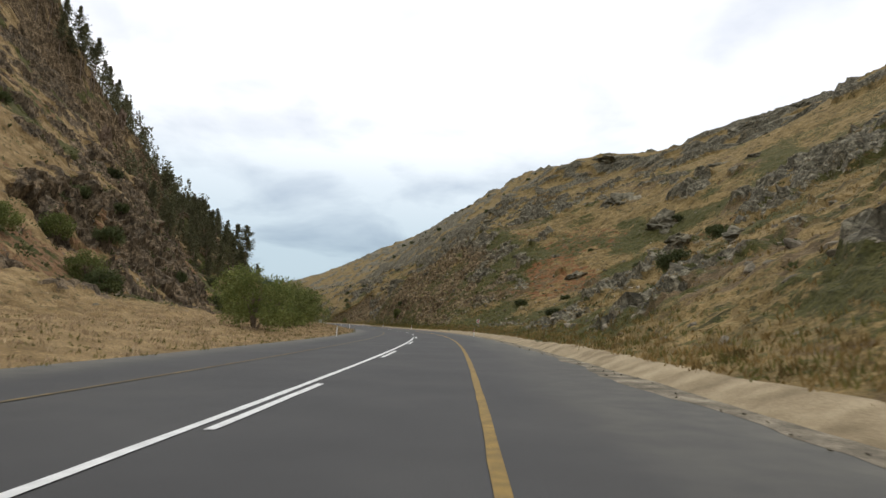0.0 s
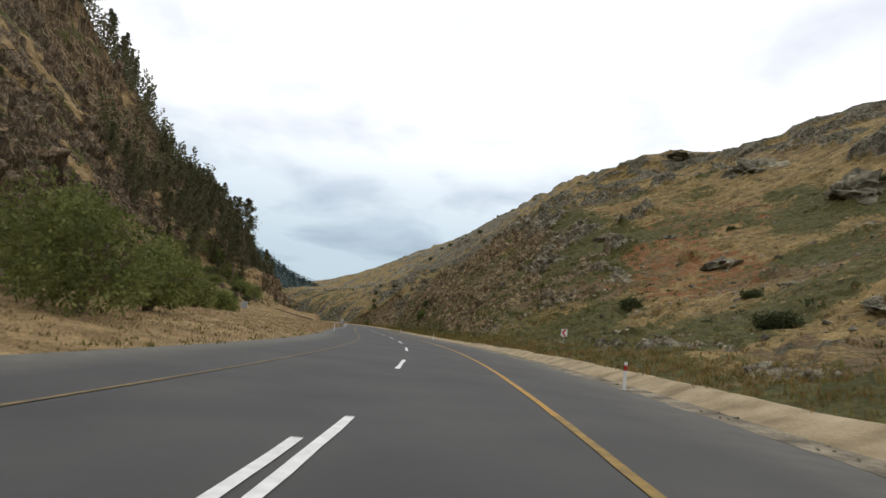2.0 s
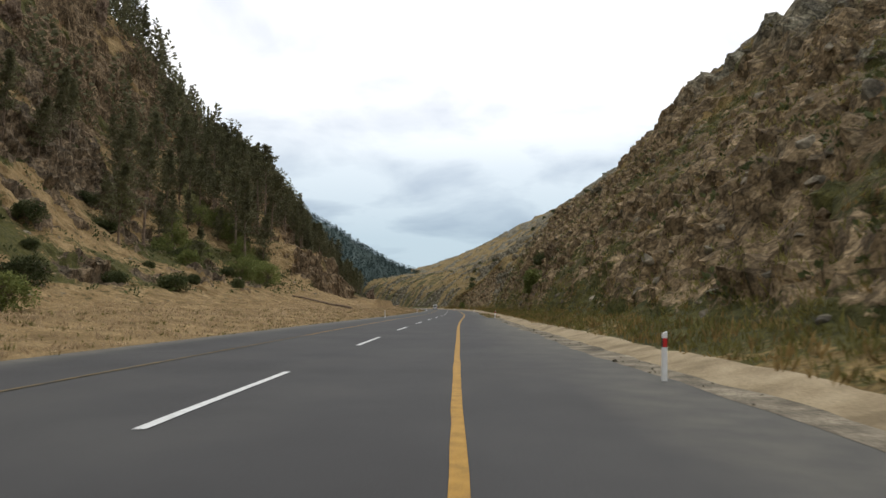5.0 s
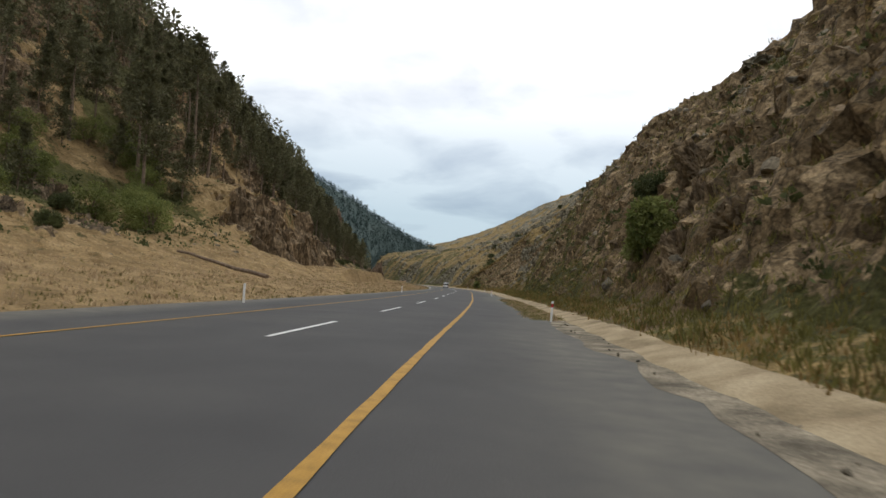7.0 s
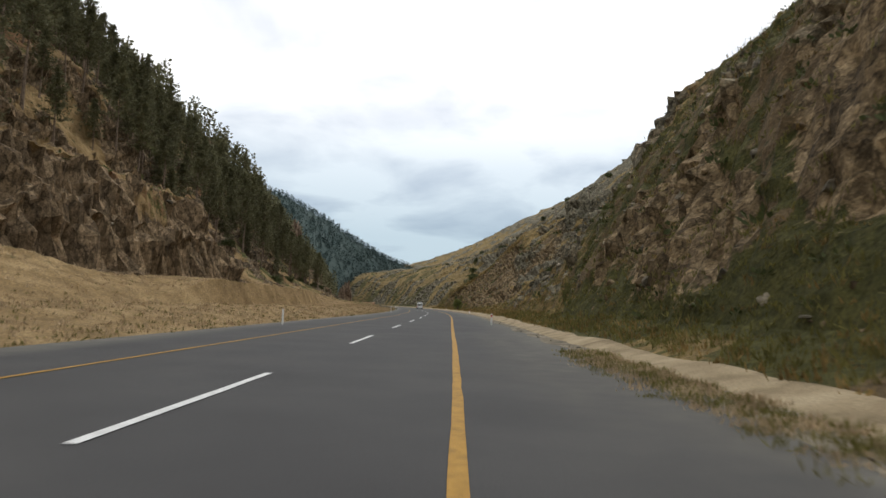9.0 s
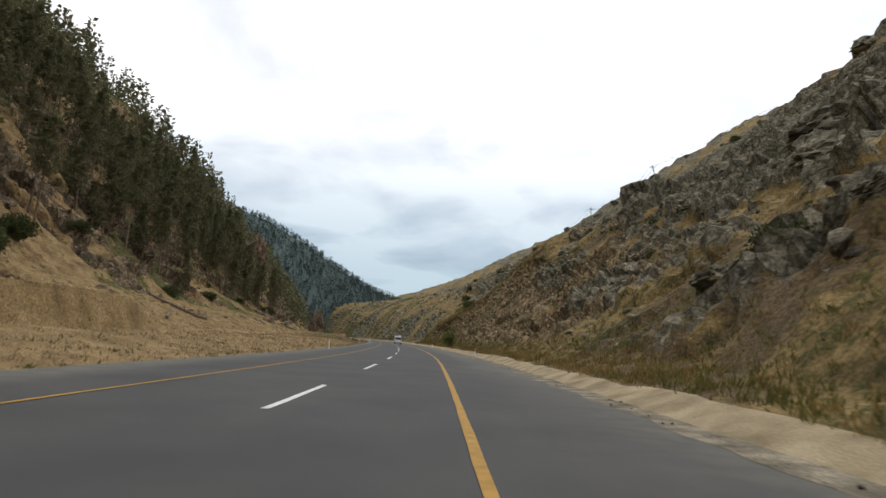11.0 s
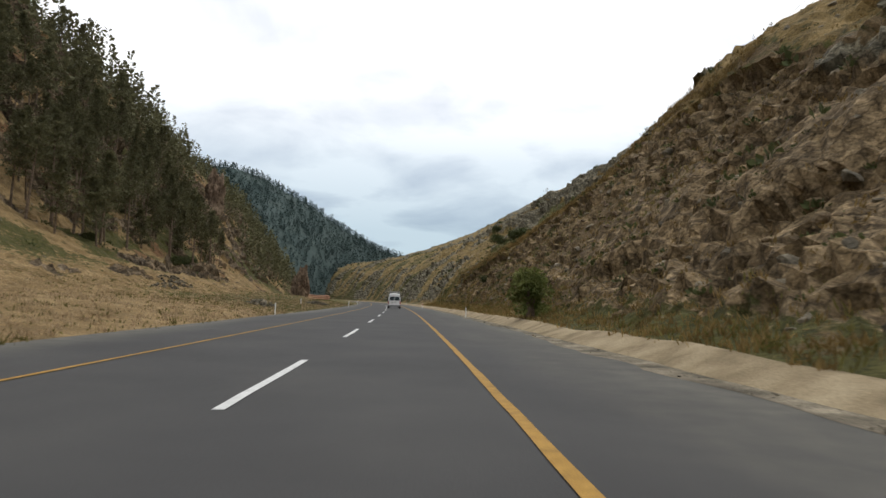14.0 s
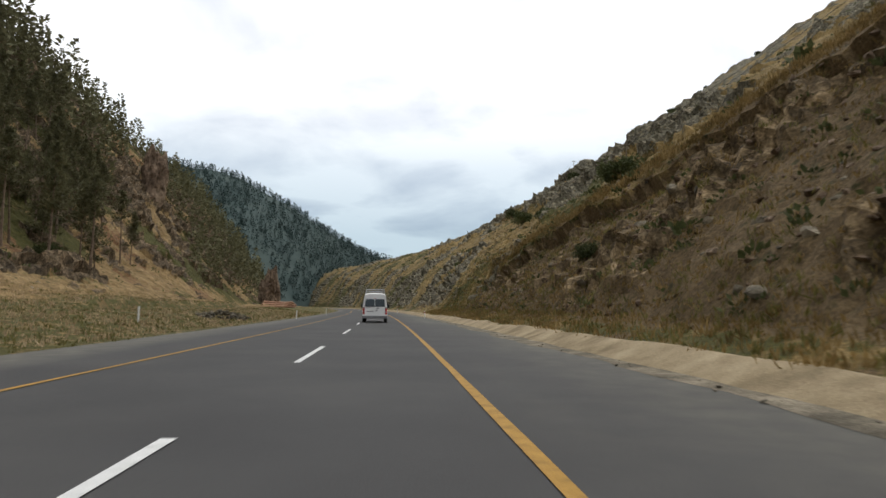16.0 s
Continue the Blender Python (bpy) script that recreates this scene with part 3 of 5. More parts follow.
def build_hill(name, side, ys, ns, mat, label):
    Y, N = np.meshgrid(ys, ns, indexing="ij")
    h = right_height(Y, N) if side > 0 else left_height(Y, N)
    X, W = place(Y, side * N)
    p = np.stack([X, W, h], -1)
    nn = sheet_normals(p)
    flat = p.reshape(-1, 3)
    slope = np.sqrt(np.maximum(0, 1 - nn[..., 2] ** 2)) / np.maximum(nn[..., 2], 0.05)
    sq = flat * np.array([1, 1, 1.6])
    cut, dug_in = np.zeros(Y.shape), np.zeros(Y.shape)
    lumps = fnoise(flat, 1 / 26.0, 4, 11).reshape(Y.shape)
    patch = fnoise(flat, 1 / 9.0, 4, 21).reshape(Y.shape)
    d1, edge, rnd = [a.reshape(Y.shape) for a in cells(sq + 1.2 * np.stack([vnoise(flat, 0.6, s) for s in (1, 2, 3)], 1), 1 / 2.6, 5)]
    e1, edge2, rnd2 = [a.reshape(Y.shape) for a in cells(sq + 0.5 * np.stack([vnoise(flat, 1.4, s) for s in (4, 5, 6)], 1), 1 / 0.95, 9)]
    g1, edge3, rnd3 = [a.reshape(Y.shape) for a in cells(flat * np.array([1, 1, 0.8]), 1 / 9.0, 15)]
    foot = 9.0 if side > 0 else 17.0
    away = step(foot, foot + 4, N)
    streak = fnoise(flat * np.array([1, 1, 0.28]), 1 / 3.5, 4, 81).reshape(Y.shape)
    if side > 0:
        cut = step(9.5, 11.5, N) * (1 - step(22, 36, N)) * (step(115, 140, Y) * (1 - step(250, 268, Y)) + step(338, 352, Y) * (1 - step(380, 400, Y)))
        brink = np.interp(Y, [380, 400, 440, 455], [26, 22, 14, 11]) + (streak - 0.5) * 3
        dug = step(372, 384, Y) * (1 - step(440, 452, Y))
        under_cut = dug * (N < brink) * step(9.5, 10.5, N)
        dug_in = under_cut
        rock = 0.19 + 0.06 * (1 - step(110, 130, Y)) + 0.3 * step(0.5, 1.0, slope) + 2.0 * (patch - 0.5) + 1.2 * (lumps - 0.5) + (1.0 - 0.6 * step(430, 480, Y)) * (streak - 0.5) + 0.26 * cut + 0.28 * step(308, 318, Y) * (1 - step(340, 352, Y)) * step(10.5, 13, N) * (1 - step(36, 50, N)) + 0.16 * step(90, 150, N) + 1.6 * (fnoise(flat, 1 / 45.0, 4, 101).reshape(Y.shape) - 0.5) * step(60, 120, N + 0.2 * Y) - 0.1 * under_cut - 0.35 * step(262, 272, Y) * (1 - step(300, 312, Y)) * (1 - step(24, 36, N))
    else:
        rock = 0.2 + 0.5 * step(0.7, 1.4, slope) + 1.7 * (streak - 0.5) + 2.0 * (patch - 0.5)
        rock += 0.9 * (step(258, 268, Y) * (1 - step(306, 316, Y)) * step(26.5, 27.5, N) * (1 - step(32.5, 35, N)) + step(422, 432, Y) * (1 - step(466, 474, Y)) * step(32, 33, N) * (1 - step(35, 38, N)))
        rock += 0.16 * step(90, 120, Y) * (1 - step(288, 306, Y)) * step(30 + 34 * step(232, 250, Y), 36 + 38 * step(232, 250, Y), N)
        rock = rock * step(22, 30, N)
    rock = step(0.3, 0.72, rock) * away
    bank, slab, red, lush, ochre = [np.zeros(Y.shape)] * 5
    if side > 0:
        bank, slab, red, lush, ochre = [patches(q, Y, N, patch) for q in (DARK_BANKS, WARM_SLABS, RED_SOIL, GREEN_PATCHES, OCHRE_GRASS)]
        rock = rock * (1 - np.maximum(0.75 * red, np.clip(1.15 * ochre, 0, 1))) * (1 - 0.6 * lush)
        rock = np.clip(np.maximum(rock, np.maximum(np.minimum(bank, 1) * (0.35 + 1.1 * step(0.42, 0.6, streak)), slab * 0.9)), 0, 1)
    if side > 0:
        under = dug * (N < brink) * step(9.5, 10.5, N)
        rock = np.where((dug > 0.5) & (N >= brink) & (N < brink + 9), rock * 0.15, rock)
    c1, cedge, crnd = [a.reshape(Y.shape) for a in cells(flat * np.array([1, 1, 0.22]) + 0.3 * np.stack([vnoise(flat, 0.9, s) for s in (7, 8, 9)], 1), 1 / 1.9, 25)]
    far = 1 + 0.5 * step(60, 200, N)
    d = away * (lumps - 0.5) * 4.0 * step(foot, foot + 40, N) * far
    d += away * (patch - 0.5) * 1.6
    d += bank * (0.3 + 0.35 * (g1 - 0.5) + 0.4 * (rnd - 0.5)) + slab * ((rnd3 - 0.5) * 1.6 - 0.5 * (1 - step(0, 0.12, edge3)))
    d += rock * (1 - 0.7 * slab) * ((rnd - 0.5) * (1.3 - 0.6 * cut - 0.7 * dug_in) - 0.4 * (1 - step(0.0, 0.25, edge)) + (rnd2 - 0.5) * 0.85 - 0.35 * (1 - step(0, 0.2, edge2)) + (rnd3 - 0.45) * 3.0 * step(foot + 6, foot + 30, N))
    d += rock * step(0.8, 1.5, slope) * ((crnd - 0.5) * 1.6 - 0.5 * (1 - step(0, 0.25, cedge))) * (1.0 if side < 0 else 0.3)
    if side > 0:
        d += 0.9 * rock * (1 - cut) * step(foot + 3, foot + 12, N) * (1 + step(60, 150, N))
    d += (1 - rock) * away * ((rnd2 - 0.5) * 0.22 + (vnoise(flat, 1.1, 31).reshape(Y.shape) - 0.5) * 0.35)
    d += (1 - away) * (vnoise(flat, 0.5, 33).reshape(Y.shape) - 0.5) * 0.25 * step(8.6 if side > 0 else 6.9, 10.5, N)
    if side > 0:
        d += dug * (0.6 * np.exp(-np.abs(N - brink) / 1.8) * np.where(N >= brink, 1, -1))
    p = p + nn * d[..., None]
    gn = fnoise(flat, 1 / 13.0, 5, 41).reshape(Y.shape)
    sn = fnoise(flat, 1 / 14.0, 5, 51).reshape(Y.shape)
    if side > 0:
        green = 0.45 * cut * (1 - step(165, 185, Y)) + 0.3 * cut * step(165, 185, Y) + (1 - 0.8 * under) * 0.12 + 0.05 * step(85, 110, Y) * (1 - step(175, 195, Y)) + (1 - 0.3 * under) * step(0.42, 0.62, gn) * 0.55 * (1 - 0.5 * step(60, 130, N)) + 0.3 * (1 - step(12, 30, N))
        soil = step(0.5, 0.66, sn) * 0.55 + 0.5 * step(100, 135, Y) * (1 - step(18, 30, N)) * step(10.5, 12, N) * (1 - rock) * (1 - step(270, 295, Y)) + 0.85 * under + 0.35 * step(338, 352, Y) * (1 - step(380, 400, Y)) * (1 - step(20, 32, N))
    else:
        green = step(0.42, 0.60, gn) * 0.5 * step(24, 40, N) + 0.22 * step(25, 30, N) + (0.42 * step(375, 405, Y) + 0.15) * (1 - step(19, 26, N))
        soil = step(0.52, 0.66, sn) * 0.55 * step(24, 40, N)
    warm = np.clip(0.9 * cut + 0.9 * under + 0.25 + 0.5 * step(305, 315, Y) * (1 - step(345, 355, Y)) * (1 - step(20, 30, N)), 0, 1) if side > 0 else np.full(Y.shape, 0.5) + 0.4 * step(245, 255, Y) * (1 - step(318, 326, Y))
    warm = np.clip(np.maximum(warm, slab) - 0.5 * bank, 0, 1)
    green, soil = np.maximum(green * (1 - 0.6 * ochre), lush), soil * (1 - ochre)
    wild = step(foot - 0.2, foot + 3, N) if side > 0 else step(19, 27, N)
    HILLS[side] = (ys, ns, p)
    ob = grid_mesh(name, p, mat, {"wild": wild, "red": red, "rock": rock, "warm": warm, "green": np.clip(green, 0, 1), "soil": np.clip(soil, 0, 1)}, smooth=False)
    return tagged(ob, label, "hillside", kind="structure")


YS_NEAR = spaced((-40, 480, 0.45), (480, 640, 0.9), (640, 820, 2.0), (820, 1901, 10))
hill_right = build_hill("hillside_east", 1, YS_NEAR, spaced((8.4, 26, 0.36), (26, 60, 0.6), (60, 120, 1.1), (120, 341, 6)), M_HILL,
                        "steep stony hillside with dry ochre grass and dark outcrops")
hill_left = build_hill("hillside_west", -1, YS_NEAR, spaced((6.6, 24, 0.8), (24, 75, 0.55), (75, 130, 1.2), (130, 341, 6)), M_CLIFF,
                       "steep brown basalt cliff and wooded slope above the road")


# ---- road ----
def ribbon(name, ys, ns, zs, mat, label, category, rough_edge=None):
    Y, N = np.meshgrid(ys, np.array(ns, float), indexing="ij")
    if rough_edge:
        p0 = np.stack([Y[:, 0], np.zeros(len(ys)), np.zeros(len(ys))], 1)
        for col, amount in rough_edge.items():
            N[:, col] += (fnoise(p0, 0.45, 4, 60 + col) - 0.5) * amount
    X, W = place(Y, N)
    Z = np.broadcast_to(np.array(zs, float), Y.shape)
    ob = grid_mesh(name, np.stack([X, W, Z], -1), mat, smooth=True)
    return tagged(ob, label, category, kind="structure")


YS_ROAD = spaced((-60, 520, 1.0), (520, 1500, 8))
ns_road = np.array([-7.7, -7.2, -6.7, -6.2, -5.6, -5, -4.3, -3.4, -2.6, -1.7, -0.8, 0, 0.8, 1.7, 2.6, 3.4, 4, 4.5, 5, 5.5, 6, 6.5, 7, 7.4, 7.9])
Yr, Nr = np.meshgrid(spaced((-60, 520, 0.8), (520, 1500, 8)), ns_road, indexing="ij")
along = np.stack([Yr.ravel() * 0.18, Nr.ravel(), np.zeros(Yr.size)], 1)
blot = fnoise(np.stack([Yr.ravel() * 0.1, Nr.ravel(), np.zeros(Yr.size)], 1), 0.5, 3, 95).reshape(Yr.shape)
lane = fnoise(along, 0.9, 4, 96).reshape(Yr.shape)
dust = step(3.8, 7.0, Nr + (blot - 0.5) * 2.4) * (0.35 + 0.9 * lane) + step(5.2, 7.0, -Nr + (blot - 0.5) * 2.0) + 0.12 * step(0.55, 0.75, lane)
Xr, Wr = place(Yr, Nr)
road = grid_mesh("road", np.stack([Xr, Wr, np.where(Nr < -7.5, -0.06, 0.0)], -1), M_ROAD, {"dust": np.clip(dust, 0, 1)})
tagged(road, "worn dark grey asphalt road, two lanes, dusty edges", "road", kind="structure")
gutter = ribbon("gutter_gravel", YS_ROAD, [6.9, 7.3, 7.8], [0.004, 0.02, 0.04], M_DUST, "pale washed gravel along the drain", "gravel", {0: 0.9})


def stripe(name, y0, y1, n, width, mat, label, z=0.012):
    ys = np.linspace(y0, y1, max(3, int((y1 - y0) / 1.0) + 1))
    p = np.stack([ys, np.zeros(len(ys)), np.zeros(len(ys))], 1)
    a, b = n - width / 2 + (vnoise(p, 2.0, 3) - 0.5) * 0.02, n + width / 2 + (vnoise(p, 2.0, 7) - 0.5) * 0.02
    pts = np.zeros((len(ys), 2, 3))
    for k, m in enumerate((a, b)):
        pts[:, k, 0], pts[:, k, 1] = place(ys, m)
    pts[..., 2] = z
    ob = grid_mesh(name, pts, mat)
    return tagged(ob, label, "road marking", kind="structure")


stripe("yellow_edge_line_dull", -60, 62, 3.27, 0.15, M_DULL, "dull worn ochre edge line on asphalt")
stripe("yellow_edge_line", 62, 900, 3.27, 0.15, M_YELLOW, "worn ochre yellow edge line painted on asphalt")
stripe("yellow_edge_line_worn", -60, 150, -3.45, 0.11, M_FADED, "almost worn away ochre edge line")
stripe("yellow_edge_line_west", 150, 900, -3.45, 0.11, M_YELLOW, "worn ochre yellow edge line on the far lane")
stripe("white_solid_line", -60, 58, -0.14, 0.14, M_WHITE, "solid white centre line painted on asphalt")
DASH_AT = np.interp(np.arange(-4, 60), [-4, -2, 0, 4, 5, 9, 10, 14, 15, 16, 19, 21, 22, 24, 25, 60], [7.1, 38.5, 70.1, 129.6, 143.2, 195.6, 208.6, 264.7, 278.4, 293, 335.6, 362.1, 375.4, 401.7, 416, 906])
for y0 in DASH_AT:
    tagged(stripe("white_dash", y0, y0 + 5.5, 0.12 if y0 < 60 else 0.0, 0.14, M_WHITE, "white dash of the broken centre line"), group="centre line dashes")

# ---- concrete drain wall along the east side ----
ya = spaced((-60, 520, 0.6), (520, 900, 6))
prof = [(7.4, -0.05), (7.55, 0.03), (8.1, 0.26), (8.4, 0.38), (8.62, 0.40), (8.75, 0.22)]
Yg, Kg = np.meshgrid(ya, np.arange(len(prof)), indexing="ij")
Ng, Zg = np.array([q[0] for q in prof])[Kg], np.array([q[1] for q in prof])[Kg].copy()
pp = np.stack([Yg.ravel(), Ng.ravel() * 3, np.zeros(Yg.size)], 1)
Zg = Zg * (1 + (fnoise(pp, 0.18, 4, 71).reshape(Yg.shape) - 0.5) * 0.75 * (Kg > 1)) * np.where(Kg > 0, apron_low(Yg), 1) + (vnoise(pp, 0.9, 77).reshape(Yg.shape) - 0.5) * 0.05 * (Kg > 0)
Xg, Wg = place(Yg, Ng + (vnoise(pp, 0.7, 79).reshape(Yg.shape) - 0.5) * 0.12)
apron = grid_mesh("drain_apron", np.stack([Xg, Wg, Zg], -1), M_CONCRETE, smooth=True)
tagged(apron, "sloping pale concrete drain wall stained with dust", "drain", kind="structure")

# ---- plants and stones: shapes ----
rng = np.random.default_rng(7)


def blades_mesh(name, centres, directions, lengths, widths, mat, parent=None, fold=True):
    """Many small leaf or needle-tuft quads: each starts at a centre and runs along its direction."""
    n = len(centres)
    d = directions / (np.linalg.norm(directions, axis=1, keepdims=True) + 1e-9)
    side = np.cross(d, rng.normal(size=(n, 3)))
    side /= np.linalg.norm(side, axis=1, keepdims=True) + 1e-9
    L, Wd = lengths[:, None], widths[:, None]
    v = np.stack([centres, centres + d * L * 0.5 + side * Wd * 0.62, centres + d * L, centres + d * L * 0.5 - side * Wd * 0.62], 1)
    base = np.arange(n)[:, None] * 4
    f = base + np.array([[0, 1, 2, 3]])
    me = bpy.data.meshes.new(name)
    me.vertices.add(n * 4)
    me.vertices.foreach_set("co", v.astype(np.float32).ravel())
    me.loops.add(n * 4)
    me.loops.foreach_set("vertex_index", f.ravel().astype(np.int32))
    me.polygons.add(n)
    me.polygons.foreach_set("loop_start", np.arange(0, n * 4, 4, dtype=np.int32))
    me.update(calc_edges=True)
    me.materials.append(mat)
    ob = new(name, me)
    if parent is not None:
        ob.parent = parent
    return ob


def tube(bm, a, b, ra, rb, sides=6):
    """A tapered round bar from a to b."""
    a, b = Vector(a), Vector(b)
    q = (b - a).to_track_quat("Z", "Y")
    rings = []
    for c, r in ((a, ra), (b, rb)):
        rings.append([bm.verts.new(c + q @ Vector((r * math.cos(2 * math.pi * k / sides), r * math.sin(2 * math.pi * k / sides), 0))) for k in range(sides)])
    for k in range(sides):
        bm.faces.new((rings[0][k], rings[0][(k + 1) % sides], rings[1][(k + 1) % sides], rings[1][k]))
    bm.faces.new(rings[0][::-1])
    bm.faces.new(rings[1])


def bar(bm, points, radii, sides=9):
    """One round bar through several points."""
    rings = []
    for k, (c, r) in enumerate(zip(points, radii)):
        d = Vector(points[min(k + 1, len(points) - 1)]) - Vector(points[max(k - 1, 0)])
        q = d.to_track_quat("Z", "Y")
        rings.append([bm.verts.new(Vector(c) + q @ Vector((r * math.cos(2 * math.pi * i / sides), r * math.sin(2 * math.pi * i / sides), 0))) for i in range(sides)])
    for a, b in zip(rings, rings[1:]):
        for i in range(sides):
            bm.faces.new((a[i], a[(i + 1) % sides], b[(i + 1) % sides], b[i]))
    bm.faces.new(rings[0][::-1])
    bm.faces.new(rings[-1])


def box(bm, x0, x1, y0, y1, z0, z1, bevel=0.0):
    made = bmesh.ops.create_cube(bm, size=1.0, matrix=Matrix.Translation(((x0 + x1) / 2, (y0 + y1) / 2, (z0 + z1) / 2)) @ Matrix.Diagonal((x1 - x0, y1 - y0, z1 - z0, 1)))
    if bevel:
        edges = list({e for v in made["verts"] for e in v.link_edges})
        bmesh.ops.bevel(bm, geom=edges, offset=bevel, segments=2, affect="EDGES", profile=0.5)


def make_pine(height, bare, spread, seed, crowded):
    """A pine: bent tapered trunk, whorls of limbs, each limb a bundle of needle tufts."""
    r = np.random.default_rng(seed)
    root = new("pine_tree")
    bend = r.normal(0, 0.02, 2) * height
    spine = lambda t: Vector((bend[0] * t * t, bend[1] * t * t, height * t))
    bm = bmesh.new()
    for k in range(6):
        t0, t1 = k / 6, (k + 1) / 6
        tube(bm, spine(t0), spine(t1), 0.17 * height / 12 * (1.02 - t0), 0.17 * height / 12 * (1.02 - t1))
    C, Dr, Ln, Wd = [], [], [], []
    levels = int(17 * crowded)
    for lv in range(levels):
        t = bare + (1 - bare) * (lv + r.uniform(0, 0.8)) / levels
        t = min(t, 0.985)
        u = (t - bare) / (1 - bare)
        reach = spread * height * (0.35 + 0.65 * math.sin(math.pi * min(1, u * 0.9 + 0.28)) ** 0.8) * (1 - u ** 2.5 * 0.85) * r.uniform(0.7, 1.15)
        for k in range(int(r.integers(4, 7))):
            a = r.uniform(0, 2 * math.pi)
            out = np.array([math.cos(a), math.sin(a), r.uniform(-0.12, 0.35) + 0.5 * u])
            start = np.array(spine(t))
            ln = reach * r.uniform(0.6, 1.15)
            if k < 3 and lv % 2 == 0:
                tube(bm, start, start + out * ln * 0.8, 0.035, 0.012, 4)
            for j in range(7):
                s = (j + 0.6) / 7 * r.uniform(0.75, 1.1)
                c = start + out * ln * s + r.normal(0, 0.11, 3) * (0.4 + ln * 0.25)
                for w in range(4):
                    C.append(c + r.normal(0, 0.06, 3))
                    Dr.append(out * 0.6 + r.normal(0, 0.75, 3) + np.array([0, 0, 0.25]))
                    Ln.append(r.uniform(0.35, 0.8) * (0.7 + 0.3 * (1 - s)))
                    Wd.append(r.uniform(0.07, 0.17))
    part("trunk", bm, M_BARK, root, "bare brown pine trunk")
    blades_mesh("crown", np.array(C), np.array(Dr), np.array(Ln), np.array(Wd), M_PINE, root)
    return root


def make_broadleaf(width, height, seed, leaves=5200, mat=None):
    """A wide bushy tree: several stems from the ground and an uneven crown of leaf clumps."""
    r = np.random.default_rng(seed)
    root = new("willow_tree")
    bm = bmesh.new()
    clumps = []
    for k in range(9):
        a, lean = r.uniform(0, 2 * math.pi), r.uniform(0.15, 0.75)
        top = Vector((math.cos(a) * width * 0.42 * lean, math.sin(a) * width * 0.42 * lean, height * r.uniform(0.45, 0.8)))
        mid = Vector((top.x * 0.4 + r.normal(0, 0.1), top.y * 0.4 + r.normal(0, 0.1), top.z * 0.5))
        tube(bm, (r.normal(0, 0.12), r.normal(0, 0.12), -0.2), mid, 0.1, 0.065)
        tube(bm, mid, top, 0.065, 0.025)
        for j in range(3):
            b = top + Vector(r.normal(0, 1, 3)) * width * 0.1
            tube(bm, mid.lerp(top, 0.4 + 0.2 * j), b, 0.03, 0.01, 4)
    for k in range(46):
        a, rad = r.uniform(0, 2 * math.pi), math.sqrt(r.uniform(0.02, 1))
        z = r.uniform(0.1, 1)
        env = math.sqrt(max(0.05, 1 - (z * 0.98 - 0.32) ** 2 * 1.9))
        clumps.append((math.cos(a) * rad * width * 0.46 * env, math.sin(a) * rad * width * 0.46 * env, height * (0.08 + 0.86 * z), r.uniform(0.09, 0.2) * width))
    part("trunk", bm, M_BARK, root, "grey brown trunk forked from the ground")
    cl = np.array(clumps)
    pick = r.integers(0, len(cl), leaves)
    v = r.normal(size=(leaves, 3))
    v /= np.linalg.norm(v, axis=1, keepdims=True)
    rad = r.uniform(0.35, 1.0, leaves) ** 0.6
    c = cl[pick, :3] + v * (cl[pick, 3] * rad)[:, None] * np.array([1, 1, 0.85])
    c[:, 2] = np.maximum(c[:, 2], 0.1)
    d = v + r.normal(0, 0.7, (leaves, 3)) + np.array([0, 0, -0.15])
    blades_mesh("crown", c, d, r.uniform(0.12, 0.3, leaves), r.uniform(0.05, 0.12, leaves), mat or M_LEAF, root)
    return root


def stone_shape(seed, size=1.0, flat=0.7, levels=2):
    r = np.random.default_rng(seed)
    bm = bmesh.new()
    bmesh.ops.create_icosphere(bm, subdivisions=levels, radius=1.0)
    planes = r.normal(size=(14, 3))
    planes /= np.linalg.norm(planes, axis=1, keepdims=True)
    cutd = r.uniform(0.38, 0.8, 14)
    for v in bm.verts:
        p = np.array(v.co)
        for pl, cd in zip(planes, cutd):
            over = p @ pl - cd
            if over > 0:
                p = p - pl * over * 0.98
        v.co = Vector(p * np.array([1, 0.85, flat]) * size)
    vs = np.array([v.co[:] for v in bm.verts])
    fs = np.array([[v.index for v in f.verts] for f in bm.faces])
    bm.free()
    return vs, fs


STONES = [stone_shape(s, 1.0, f) for s, f in ((1, 0.6), (2, 0.8), (3, 0.7), (4, 0.95), (5, 0.5))]


PEBBLES = [stone_shape(s, 1.0, f, 1) for s, f in ((6, 0.6), (7, 0.85), (8, 0.7), (9, 0.95), (10, 0.5))]


def scatter_stones(name, spots, sizes, mat, label, seed=0):
    """One mesh of many separate stones."""
    r = np.random.default_rng(seed)
    V, F, o = [], [], 0
    for p, s in zip(spots, sizes):
        vs, fs = (STONES if s > 0.33 else PEBBLES)[int(r.integers(0, 5))]
        a = r.uniform(0, 2 * math.pi)
        m = np.array(Euler((r.normal(0, 0.3), r.normal(0, 0.3), a)).to_matrix())
        V.append((vs * (s * r.uniform(0.7, 1.3, 3))) @ m.T + p)
        F.append(fs + o)
        o += len(vs)
    ob = mesh_from(name, np.concatenate(V), np.concatenate(F), mat)
    return tagged(ob, label, "stones", kind="stuff")


